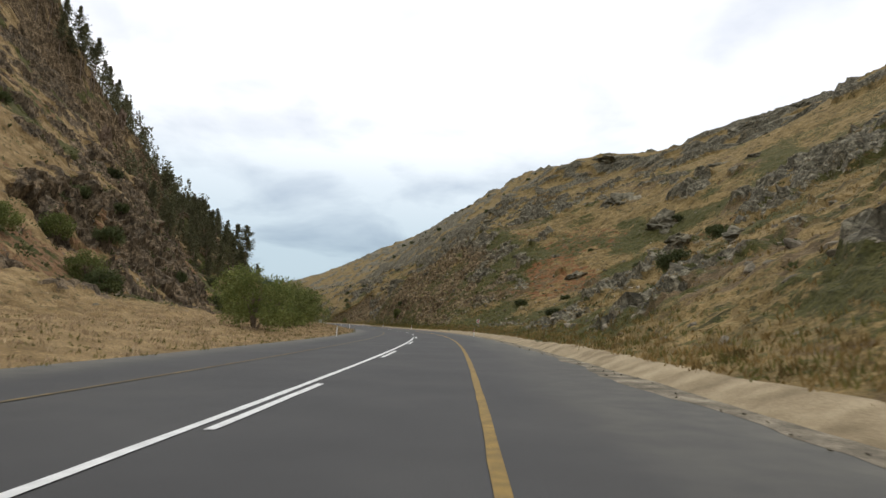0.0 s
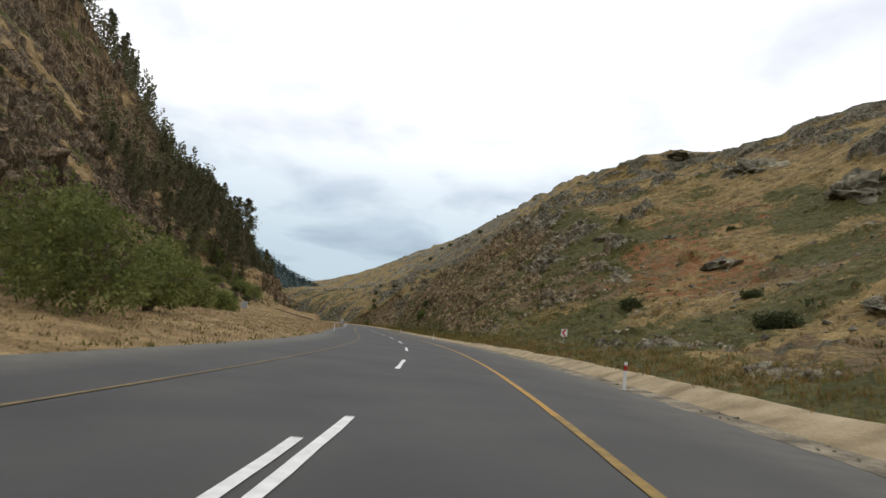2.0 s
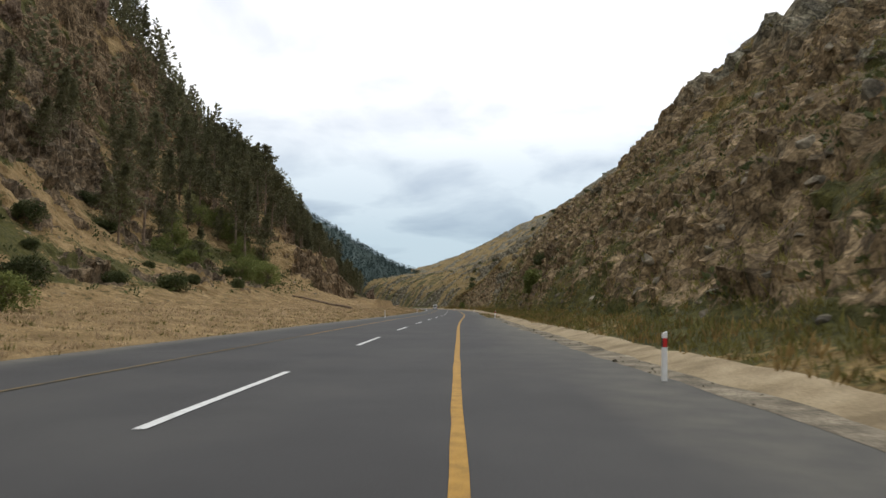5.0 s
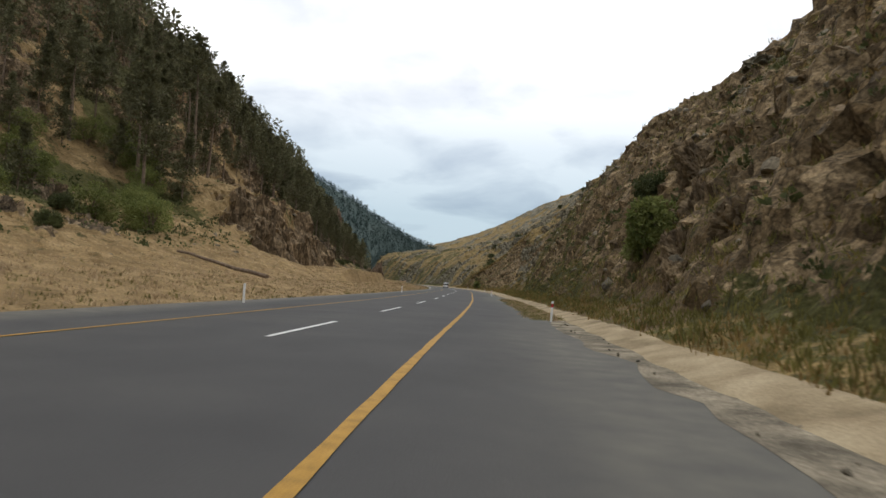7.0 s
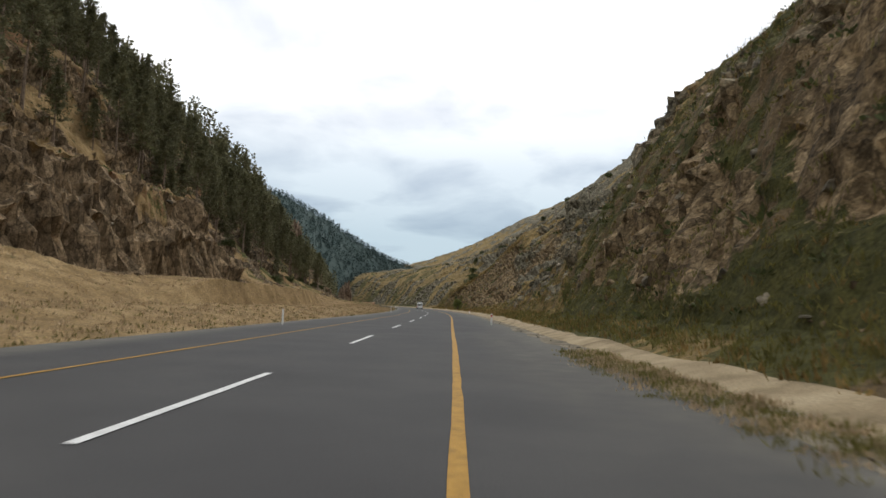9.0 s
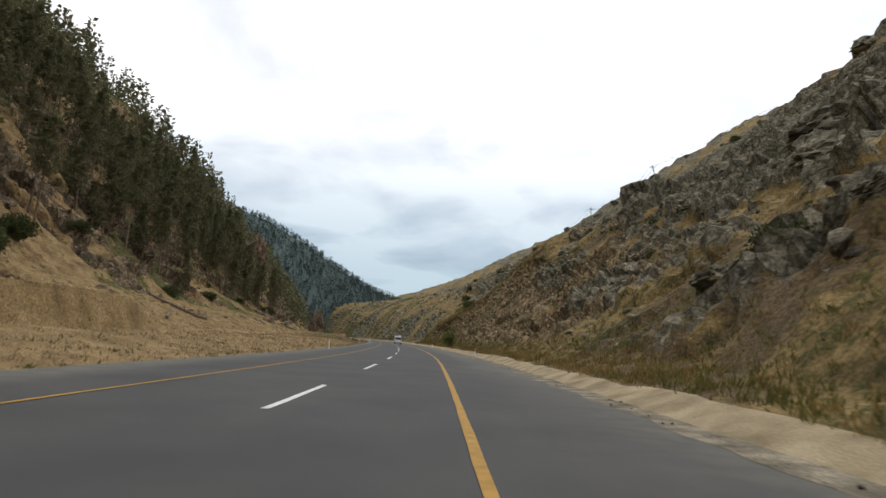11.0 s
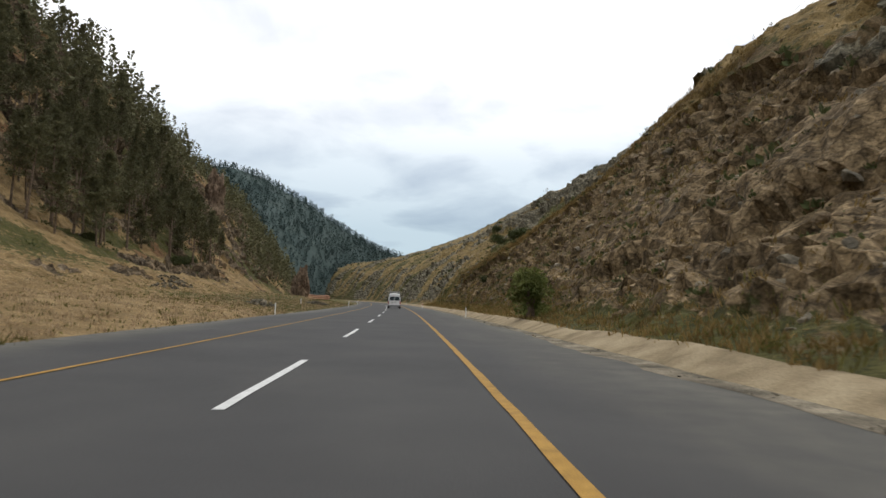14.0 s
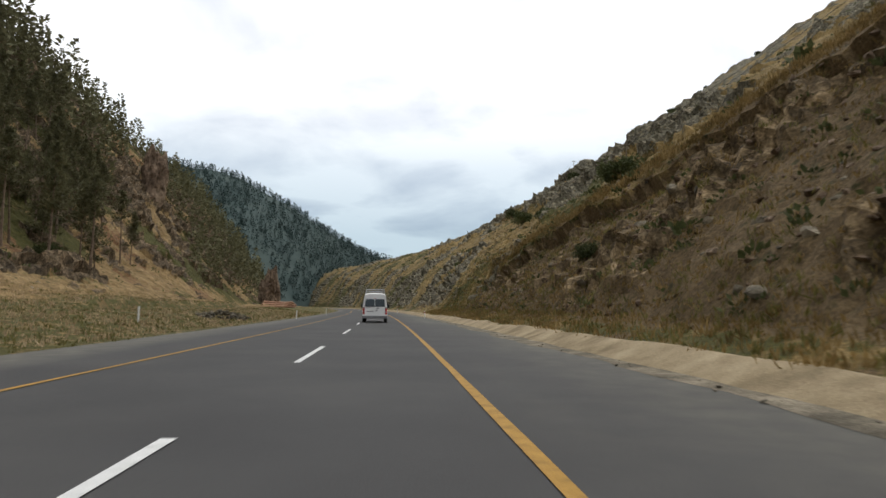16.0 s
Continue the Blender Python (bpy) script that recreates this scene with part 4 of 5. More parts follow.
def tufts(name, spots, height, blades, mat, label, seed=0, lean=0.35, width=0.03):
    """One mesh of grass tufts."""
    r = np.random.default_rng(seed)
    n = len(spots)
    c = np.repeat(spots, blades, axis=0) + r.normal(0, 0.12, (n * blades, 3)) * np.array([1, 1, 0.1])
    d = r.normal(0, lean, (n * blades, 3)) + np.array([0, 0, 1.0])
    ln = np.repeat(height, blades) * r.uniform(0.5, 1.15, n * blades)
    ob = blades_mesh(name, c, d, ln, np.full(n * blades, width) * r.uniform(0.6, 1.6, n * blades), mat)
    return tagged(ob, label, "grass", kind="stuff")


def spots_on(side, y, n, sink=0.0):
    """World places on the hill at stations y and offsets n (both arrays)."""
    ys, ns, p = HILLS[side]
    y, n = np.asarray(y, float), np.asarray(n, float)
    u, v = np.interp(y, ys, np.arange(len(ys))), np.interp(n, ns, np.arange(len(ns)))
    i, j = np.minimum(u.astype(int), len(ys) - 2), np.minimum(v.astype(int), len(ns) - 2)
    a, b = (u - i)[:, None], (v - j)[:, None]
    q = (p[i, j] * (1 - b) + p[i, j + 1] * b) * (1 - a) + (p[i + 1, j] * (1 - b) + p[i + 1, j + 1] * b) * a
    return q - np.array([0, 0, 1.0]) * sink

# ---- far wooded ridge that closes the valley ----
RIDGE_BEARING = [-4, 6, 13, 15.8, 19, 22.9, 26.9, 30, 40, 55]
RIDGE_HEIGHT = [40, 46, 63, 82, 109, 146, 173, 181, 188, 190]
rb = np.radians(np.linspace(-4, 55, 150))
rt = np.linspace(-1.0, 1.0, 41)
RB, RT = np.meshgrid(rb, rt, indexing="ij")
rh = np.interp(np.degrees(RB), RIDGE_BEARING, RIDGE_HEIGHT)
rd = 820 + 120 * np.sin(RB * 5)
rz = rh * (1 - np.abs(RT) ** 1.25)
rdist = rd + RT * rh * 1.9
rp = np.stack([-70.3 - np.sin(RB + radians(BEND_DEGREES)) * rdist, 386.9 + np.cos(RB + radians(BEND_DEGREES)) * rdist, rz - 2], -1)
rp[..., 2] += (fnoise(rp.reshape(-1, 3), 1 / 60.0, 4, 91).reshape(RB.shape) - 0.5) * 22 * (1 - np.abs(RT))
# the ridge takes the ground colour with haze painted into it
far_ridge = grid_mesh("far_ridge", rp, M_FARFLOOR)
tagged(far_ridge, "dark wooded mountain ridge closing the valley", "mountain", kind="structure")


def far_trees(name, spots, heights, seed, label, k=26):
    """Small conifers of a far wood, joined: each a cone of ragged tufts."""
    r = np.random.default_rng(seed)
    n = len(spots)
    u = np.tile(np.linspace(0.05, 1.0, k), n)
    h = np.repeat(heights, k)
    a = r.uniform(0, 2 * math.pi, n * k)
    rad = (0.2 if k < 40 else 0.15) * h * (1.02 - u) * r.uniform(0.3, 1.1, n * k)
    c = np.repeat(spots, k, axis=0) + np.stack([np.cos(a) * rad, np.sin(a) * rad, u * h], -1)
    d = np.stack([np.cos(a), np.sin(a), r.uniform(0.0, 1.0, n * k)], -1)
    # trees of few tufts get the haze-tinted needles, the others plain pine
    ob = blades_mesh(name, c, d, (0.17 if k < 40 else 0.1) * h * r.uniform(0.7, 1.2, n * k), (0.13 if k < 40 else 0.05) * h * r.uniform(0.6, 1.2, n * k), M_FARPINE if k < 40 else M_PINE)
    return tagged(ob, label, "forest", kind="stuff")


r8 = np.random.default_rng(8)
rb2, rt2 = np.radians(r8.uniform(9, 52, 7000)), r8.uniform(-0.95, 0.25, 7000)
hh = np.interp(np.degrees(rb2), RIDGE_BEARING, RIDGE_HEIGHT)
i2 = np.clip((rb2 - rb[0]) / (rb[1] - rb[0]), 0, 148).astype(int)
j2 = np.clip((rt2 + 1) / 0.05, 0, 39).astype(int)
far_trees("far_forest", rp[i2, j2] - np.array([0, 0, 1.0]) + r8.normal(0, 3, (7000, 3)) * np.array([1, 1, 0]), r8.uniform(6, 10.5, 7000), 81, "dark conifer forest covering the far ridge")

# ---- pines on the west slope ----
PINES = [make_pine(12.5, 0.4, 0.26, 1, 0.95), make_pine(14.5, 0.54, 0.23, 2, 0.9), make_pine(10.5, 0.3, 0.3, 3, 0.95), make_pine(13.5, 0.42, 0.24, 4, 1.0), make_pine(15, 0.6, 0.21, 5, 0.8), make_pine(9, 0.15, 0.32, 6, 0.85)]
ptop = np.random.default_rng(21)


def wood_edge(y):
    """Distance from the road's centre at which the pines begin."""
    return 60 - 8 * step(225, 250, y) - 8 * step(285, 330, y) - 4 * step(380, 430, y) + 4 * np.sin(y * 0.13) + 3 * np.sin(y * 0.31)


spots = []
tries = 0
while len(spots) < 310 and tries < 40000:
    tries += 1
    y, n = ptop.uniform(222, 520), 38 + 62 * ptop.random() ** 1.3
    low = wood_edge(y)
    if n < low or n > low + 34 or (y < 296 and n > 76):
        continue
    if ptop.random() > (0.5 + 0.5 * step(low, low + 10, n)) * (0.28 if y < 254 else 0.75 if y < 284 else 1.0):
        continue
    if 505 < y < 590 and 34 < n < 72 and abs(n - 64 + (578 - y) * 0.32) < 11:
        continue
    if all((y - a) ** 2 + (n - b) ** 2 > 11 for a, b in spots):
        spots.append((y, n))
for y, n in [(150, 118), (156, 112), (163, 121), (170, 115), (176, 124), (182, 117), (190, 126), (160, 130), (175, 132), (196, 119), (203, 124), (168, 108), (345, 104), (146, 128), (138, 122), (208, 46), (216, 47), (220, 55), (230, 44), (204, 60), (214, 62), (199, 64), (252, 43), (257, 47), (261, 42), (268, 44), (272, 47), (276, 45), (266, 50), (262, 46), (268, 122), (272, 128), (264, 130), (276, 121), (280, 126), (286, 122), (270, 136), (290, 128), (262, 138), (283, 133), (280, 113), (288, 114), (275, 116), (294, 117), (284, 118), (333, 114), (337, 119), (341, 113), (345, 120), (339, 125), (348, 115), (352, 122), (330, 121)]:
    spots.append((y, n))
for k, (y, n) in enumerate(spots):
    p = spots_on(-1, np.array([y]), np.array([n]), 0.5)[0]
    s = ptop.uniform(0.8, 1.2) * (1.35 if n > 112 and y > 250 else 1.4 if 250 < y < 278 and n < 51 else 1.0)
    m = pose(*p, ptop.normal(0, 2), ptop.normal(0, 2), ptop.uniform(0, 360)) @ Matrix.Diagonal((s * ptop.uniform(0.9, 1.15), s * ptop.uniform(0.9, 1.15), s, 1))
    kind = int(ptop.integers(0, 6))
    if k < 6:
        ob = PINES[k]
        ob.matrix_basis = m
    else:
        src = PINES[kind]
        ob = copy_thing(src, m)
        ob.matrix_basis = m
    tagged(ob, "tall dark green pine tree on the steep slope", "tree", "pines on the west slope")
uy, un = ptop.uniform(240, 560, 1700), ptop.uniform(60, 190, 1700)
keep = ~((uy > 505) & (uy < 590) & (un < 74) & (np.abs(un - 64 + (578 - uy) * 0.32) < 11)) & (un > wood_edge(uy) + 26) & ~((uy < 305) & (un > 88) & (un < 150))
uy, un = uy[keep], un[keep]
far_trees("upper_wood", spots_on(-1, uy, un, 0.8), 6.5 + 14 * ptop.beta(1.7, 3.0, len(uy)), 83, "dense dark pine wood high on the slope", 60)
uy, un = ptop.uniform(515, 800, 1900), ptop.uniform(38, 220, 1900)
keep = ~(((uy < 640) & (un < 40)) | ((uy < 590) & (un < 72) & (np.abs(un - 64 + (578 - uy) * 0.32) < 11)))
uy, un = uy[keep], un[keep]
far_trees("middle_wood", spots_on(-1, uy, un, 0.8), 6.5 + 13 * ptop.beta(1.7, 3.0, len(uy)), 84, "dense conifer wood covering the slope", 60)
uy, un = ptop.uniform(760, 1060, 1600), ptop.uniform(40, 330, 1600)
keep = (un > 46 + 10 * np.sin(uy * 0.05))
uy, un = uy[keep], un[keep]
far_trees("slope_forest", spots_on(-1, uy, un, 0.8), ptop.uniform(8, 14, len(uy)), 82, "dense dark conifer forest on the upper slope")
# undergrowth under the pines
uy, un = np.concatenate([ptop.uniform(225, 560, 350), ptop.uniform(50, 240, 400), ptop.uniform(222, 262, 150)]), np.concatenate([ptop.uniform(34, 100, 350), ptop.uniform(30, 62, 400), ptop.uniform(28, 50, 150)])
base = spots_on(-1, uy, un, 0.3)
v = ptop.normal(size=(900 * 22, 3)); v[:, 2] = np.abs(v[:, 2]); v *= (ptop.uniform(0.4, 1.6, len(v)) / np.linalg.norm(v, axis=1))[:, None]
cc = np.repeat(base, 22, axis=0) + v * np.repeat(ptop.uniform(0.25, 0.8, 900), 22)[:, None]
und = blades_mesh("undergrowth", cc, v + np.array([0, 0, 0.4]), ptop.uniform(0.2, 0.5, len(cc)), ptop.uniform(0.1, 0.25, len(cc)), M_SHRUB)
tagged(und, "low green undergrowth below the pine trees", "shrubs", kind="stuff")

# ---- leafy trees and shrubs by the road ----
W1, W2, W3 = make_broadleaf(6.6, 4.7, 31, 8000), make_broadleaf(5.0, 4.0, 32, 6000), make_broadleaf(4.2, 2.6, 33, 4500)
WILLOWS = [(49, -12.5, 0, 1.0), (61, -12.5, 1, 1.0), (77, -13.5, 0, 1.1), (88, -15, 1, 1.05), (106, -21, 1, 1.25), (113, -24, 0, 1.0), (122, -27, 1, 1.1), (131, -27, 1, 1.05), (137, -25, 1, 1.15), (143, -29, 1, 0.9), (150, -24.5, 2, 1.25), (160, -25, 2, 0.95),
           (83, -19, 0, 1.0), (97, -25, 0, 0.9)]
WILLOWS_HIGH = [(238, -34, 1, 1.1), (243, -38, 0, 0.9), (232, -37, 1, 1.0), (248, -41, 1, 0.9), (72, -37, 1, 0.9), (66, -44, 2, 1.1), (84, -46, 2, 1.2), (60, -50, 1, 0.9), (236, -47, 2, 1.3), (241, -53, 1, 1.0), (229, -50, 2, 1.3), (247, -57, 1, 1.0), (224, -43, 2, 1.1), (233, -60, 1, 1.0), (262, -50, 0, 1.15), (266, -54, 1, 1.3), (258, -46, 1, 1.1), (260, -57, 0, 1.0)]
used = set()
for y, n, k, s in WILLOWS + WILLOWS_HIGH:
    X, Wy = place(y, n)
    z = float(spots_on(-1, np.array([y]), np.array([-n]))[0, 2]) - 0.1
    src = (W1, W2, W3)[k]
    m = pose(X, Wy, z, 0, 0, (y * 37) % 360) @ Matrix.Diagonal((s, s, s, 1))
    ob = src if k not in used else copy_thing(src, m)
    used.add(k)
    ob.matrix_basis = m
    tagged(ob, "bushy green willow standing in dry roadside grass", "tree", "roadside willows")
SH = make_broadleaf(3.2, 2.4, 41, 4600, M_SHRUB)
SH.name = "shrub"
first = True
sr = np.random.default_rng(44)
SHRUB_AT = [(-1, y, n) for y, n in [(132, 33), (146, 36), (155, 33), (168, 38), (175, 35), (182, 40), (190, 36), (198, 33), (210, 36), (220, 33), (228, 38), (160, 44), (70, 34), (78, 41), (64, 47), (95, 44), (104, 50), (118, 49), (126, 40), (150, 42), (86, 58), (110, 66), (140, 58), (165, 50), (60, 60), (52, 52), (186, 44), (205, 40), (215, 52), (222, 60), (230, 47),
                                     (318, 34), (332, 40), (350, 44), (365, 36), (392, 38), (410, 44), (425, 40), (448, 36), (470, 41), (310, 48), (296, 30)]]
SHRUB_AT += [(1, y, n) for y, n in [(52, 22), (66, 34), (78, 30), (90, 42), (60, 50), (75, 60), (96, 26), (112, 24), (100, 55), (128, 46), (84, 20), (120, 62), (206, 12.5), (207.5, 14), (212, 19), (290, 15), (300, 32), (330, 26), (420, 13), (432, 20), (470, 25), (500, 30), (440, 48), (345, 50), (545, 40), (585, 52)]]
skyline = np.random.default_rng(45)
SHRUB_AT += [(1, skyline.uniform(420, 900), skyline.uniform(45, 330)) for _ in range(46)]
for side, y, n in SHRUB_AT:
    p = spots_on(side, np.array([y]), np.array([n]), 0.4)[0]
    s = sr.uniform(0.5, 1.25) * (1.0 if side < 0 else 0.75 if y < 420 else 1.0 + n / 260)
    m = pose(*p, 0, 0, sr.uniform(0, 360)) @ Matrix.Diagonal((s, s, s * sr.uniform(0.8, 1.2), 1))
    ob = SH if first else copy_thing(SH, m)
    first = False
    ob.matrix_basis = m
    tagged(ob, "green shrub growing on the stony slope", "shrub", "shrubs on the slopes")
BR = make_broadleaf(2.1, 3.1, 52, 4200)
BR.name = "roadside_shrub"
X, Wy = place(375.6, 9.0)
BR.matrix_basis = pose(X, Wy, 0.35, 0, 0, 30)
m = pose(*spots_on(1, np.array([200.3]), np.array([11.6]), 0.2)[0], 0, -8, 100) @ Matrix.Scale(1.15, 4)
tagged(copy_thing(BR, m), "bright green shrub growing out of the rock cut", "shrub")
tagged(BR, "dense green shrub growing behind the concrete drain", "shrub")

# ---- grass and stones ----
gr = np.random.default_rng(61)
gy, gn = gr.uniform(0, 480, 15000), 7.5 + 22 * gr.beta(1.1, 1.6, 15000)
tufts("verge_grass", spots_on(-1, gy, gn, 0.05), gr.uniform(0.1, 0.34, 15000), 8, M_STRAW, "dry straw coloured grass on the verge", 62, width=0.035)
gy, gn = gr.uniform(0, 480, 5000), 7.0 + 16 * gr.beta(1, 2, 5000)
gy, gn = np.concatenate([gy, gr.uniform(385, 500, 4500)]), np.concatenate([gn, 8 + 20 * gr.random(4500)])
tufts("verge_green_grass", spots_on(-1, gy, gn, 0.05), gr.uniform(0.1, 0.3, 9500), 6, M_GREENGRASS, "sparse green grass on the verge", 63)
gy, gn = gr.uniform(-5, 480, 7000), 8.5 + 3.7 * gr.beta(1, 1.4, 7000)
skip = (gy > 120) & (gy < 285) & (gr.random(7000) < 0.4)
gy[skip] = gr.uniform(285, 480, skip.sum())
tufts("bank_grass", spots_on(1, gy, gn, 0.05), gr.uniform(0.14, 0.42, 7000), 8, M_OCHRE, "dry ochre grass along the top of the drain", 64)
gy, gn = np.concatenate([gr.uniform(-5, 480, 4200), gr.uniform(115, 290, 3000)]), 8.65 + 4 * gr.beta(1, 1.4, 7200)
tufts("bank_green_grass", spots_on(1, gy, gn, 0.05), gr.uniform(0.14, 0.4, 7200), 8, M_GREENGRASS, "green weeds along the top of the drain", 65)
gy, gn = gr.uniform(-5, 520, 12000), 12 + 60 * gr.beta(1, 1.6, 12000)
tufts("slope_grass", spots_on(1, gy, gn, -0.1), gr.uniform(0.12, 0.36, 12000), 6, M_OCHRE, "tufts of dry grass on the stony hillside", 66, width=0.04)
gy, gn = gr.uniform(196, 236, 900), 6.0 + 1.6 * gr.beta(1.8, 1.1, 900)
gz = np.stack([*place(gy, gn), np.full(900, 0.0)], -1)
tufts("shoulder_grass", gz[:450], gr.uniform(0.08, 0.2, 450), 28, M_GREENGRASS, "green grass growing on the shoulder", 67, width=0.012)
tufts("shoulder_straw", gz[450:], gr.uniform(0.08, 0.2, 450), 28, M_STRAW, "dry grass growing on the shoulder", 68, width=0.012)
sy, sn_ = gr.uniform(0, 520, 5200), 10.5 + 60 * gr.beta(1, 2.0, 5200)
scatter_stones("slope_stones", spots_on(1, sy, sn_, 0.12), 0.14 + 0.7 * gr.beta(1, 3.4, 5200), M_STONE, "loose basalt stones lying on the hillside", 71)
sy, sn_ = gr.uniform(20, 480, 900), 24 + 50 * gr.beta(1, 1.4, 900)
scatter_stones("cliff_stones", spots_on(-1, sy, sn_, 0.12), 0.15 + 0.7 * gr.beta(1, 4, 900), M_STONE, "fallen stones below the cliff", 72)
sy = np.concatenate([gr.uniform(116, 262, 2300), gr.uniform(338, 384, 700)])
sn_ = 10.4 + 18 * gr.beta(1, 1.3, 3000)
sp = spots_on(1, sy, sn_, 0.1)
heap = fnoise(sp, 1 / 4.5, 3, 111)
few = heap > 0.47
scatter_stones("cut_blocks", sp[few], (0.10 + 0.6 * gr.beta(1, 3.4, 3000) * step(0.42, 0.62, heap))[few], M_CUTSTONE, "broken brown blocks standing out of the rock cut", 75)
sy = gr.uniform(374, 450, 2200)
sn_ = 10.2 + np.interp(sy, [380, 400, 440, 455], [16, 12, 4, 1.5]) * gr.random(2200)
scatter_stones("cut_rubble", spots_on(1, sy, sn_, 0.06), 0.06 + 0.45 * gr.beta(1, 4, 2200), M_REDROCK, "brown rubble lying on the dug slope", 74)
gy = gr.uniform(0, 480, 700)
gz = np.stack([*place(gy, 6.9 + 0.7 * gr.random(700)), np.full(700, 0.03)], -1)
scatter_stones("gutter_stones", gz, 0.02 + 0.09 * gr.beta(1, 4, 700), M_STONE, "small stones washed along the drain", 73)


cy, cn = np.concatenate([gr.uniform(-5, 800, 2700), gr.uniform(112, 264, 750), gr.uniform(340, 452, 350)]), np.concatenate([11 + 200 * gr.beta(1, 2.2, 2700), 10.6 + 20 * gr.beta(1, 1.4, 750), 10.6 + 12 * gr.random(350)])
base = spots_on(1, cy, cn, 0.15)
v = gr.normal(size=(3800 * 24, 3))
v[:, 2] = np.abs(v[:, 2])
v *= (gr.uniform(0.3, 1.0, len(v)) / np.linalg.norm(v, axis=1))[:, None]
cs = np.repeat(0.25 + 0.7 * gr.beta(1, 3, 3800), 24)
cushions = blades_mesh("cushion_shrubs", np.repeat(base, 24, axis=0) + v * cs[:, None] * np.array([1, 1, 0.6]), v + np.array([0, 0, 0.3]), cs * gr.uniform(0.25, 0.55, len(cs)), cs * gr.uniform(0.15, 0.3, len(cs)), M_SHRUB)
sy = gr.uniform(382, 453, 2600)
sn_ = np.interp(sy, [380, 400, 440, 455], [26, 22, 14, 11]) + 0.2 + 3.5 * gr.beta(1, 2.5, 2600)
tufts("brink_grass", spots_on(1, sy, sn_, -0.25), gr.uniform(0.25, 0.55, 2600), 8, M_OCHRE, "ochre grass hanging over the brink of the dug slope", 69)
gy = gr.uniform(374, 470, 3600)
gn = 10.3 + (np.interp(gy, [380, 400, 440, 470], [15, 11, 5, 6])) * gr.random(3600) ** 1.4
tufts("dug_slope_grass", spots_on(1, gy[:2000], gn[:2000], -0.03), gr.uniform(0.15, 0.4, 2000), 8, M_OCHRE, "ochre grass growing on the dug slope", 76)
tufts("dug_slope_weeds", spots_on(1, gy[2000:], gn[2000:], -0.03), gr.uniform(0.15, 0.45, 1600), 8, M_GREENGRASS, "olive green weeds growing on the dug slope", 77)
gy = gr.uniform(112, 262, 4200)
gn = 10.4 + 22 * gr.beta(1, 1.5, 4200)
tufts("cut_weeds", spots_on(1, gy, gn, -0.03), gr.uniform(0.15, 0.5, 4200), 8, M_GREENGRASS, "olive green weeds growing in the rock cut", 78, lean=0.6)
fy, fn = gr.uniform(300, 1300, 2600), 14 + 260 * gr.beta(1.1, 1.6, 2600)
base = spots_on(1, fy, fn, 0.2)
w = gr.normal(size=(2600 * 22, 3))
w[:, 2] = np.abs(w[:, 2])
w *= (gr.uniform(0.3, 1.0, len(w)) / np.linalg.norm(w, axis=1))[:, None]
fs_ = np.repeat(0.5 + 1.3 * gr.beta(1, 2.5, 2600), 22)
scrub = blades_mesh("hill_scrub", np.repeat(base, 22, axis=0) + w * fs_[:, None] * np.array([1, 1, 0.7]) * 0.6, w + np.array([0, 0, 0.3]), fs_ * gr.uniform(0.3, 0.6, len(fs_)), fs_ * gr.uniform(0.2, 0.35, len(fs_)), M_SHRUB)
tagged(scrub, "dark scrub dotted over the far dry slope", "shrubs", kind="stuff")
tagged(cushions, "low grey green cushion shrubs dotted over the hillside", "shrubs", kind="stuff")

# ---- crags: dark blocks of rock standing out of the slopes ----
def make_crag(name, seed, mat, levels=4, tall=1.0):
    """One jagged lump of jointed rock, about one metre in radius."""
    bm = bmesh.new()
    bmesh.ops.create_icosphere(bm, subdivisions=levels, radius=1.0)
    p = np.array([v.co[:] for v in bm.verts])
    r = np.random.default_rng(seed)
    planes = r.normal(size=(24, 3)) * np.array([1, 1, 0.8])
    planes /= np.linalg.norm(planes, axis=1, keepdims=True)
    for pl, cd in zip(planes, r.uniform(0.55, 0.9, 24)):
        over = np.maximum(p @ pl - cd, 0)
        p = p - pl * over[:, None] * 0.95
    q = p * np.array([1, 1, 1.0 / tall * 0.8]) + seed * 3.7
    q = q + 0.12 * np.stack([vnoise(q, 3.0, s) for s in (1, 2, 3)], 1)
    d1, e1, r1 = cells(q, 2.0, seed)
    d2, e2, r2 = cells(q, 4.6, seed + 9)
    d3, e3, r3 = cells(q, 9.5, seed + 17)
    d = (r1 - 0.45) * 0.36 - 0.14 * (1 - step(0, 0.18, e1)) + (r2 - 0.5) * 0.24 - 0.08 * (1 - step(0, 0.2, e2)) + (r3 - 0.5) * 0.1
    n = p / (np.linalg.norm(p, axis=1, keepdims=True) + 1e-6)
    p = (p + n * d[:, None]) * np.array([1, 1, tall])
    for v, c in zip(bm.verts, p):
        v.co = c
    return part(name, bm, mat)


cr = np.random.default_rng(77)
CRAGS = [make_crag("rock_outcrop", k + 1, M_CRAG, 4 if k < 6 else 3) for k in range(12)]
CRAG_FREE = set(range(12))
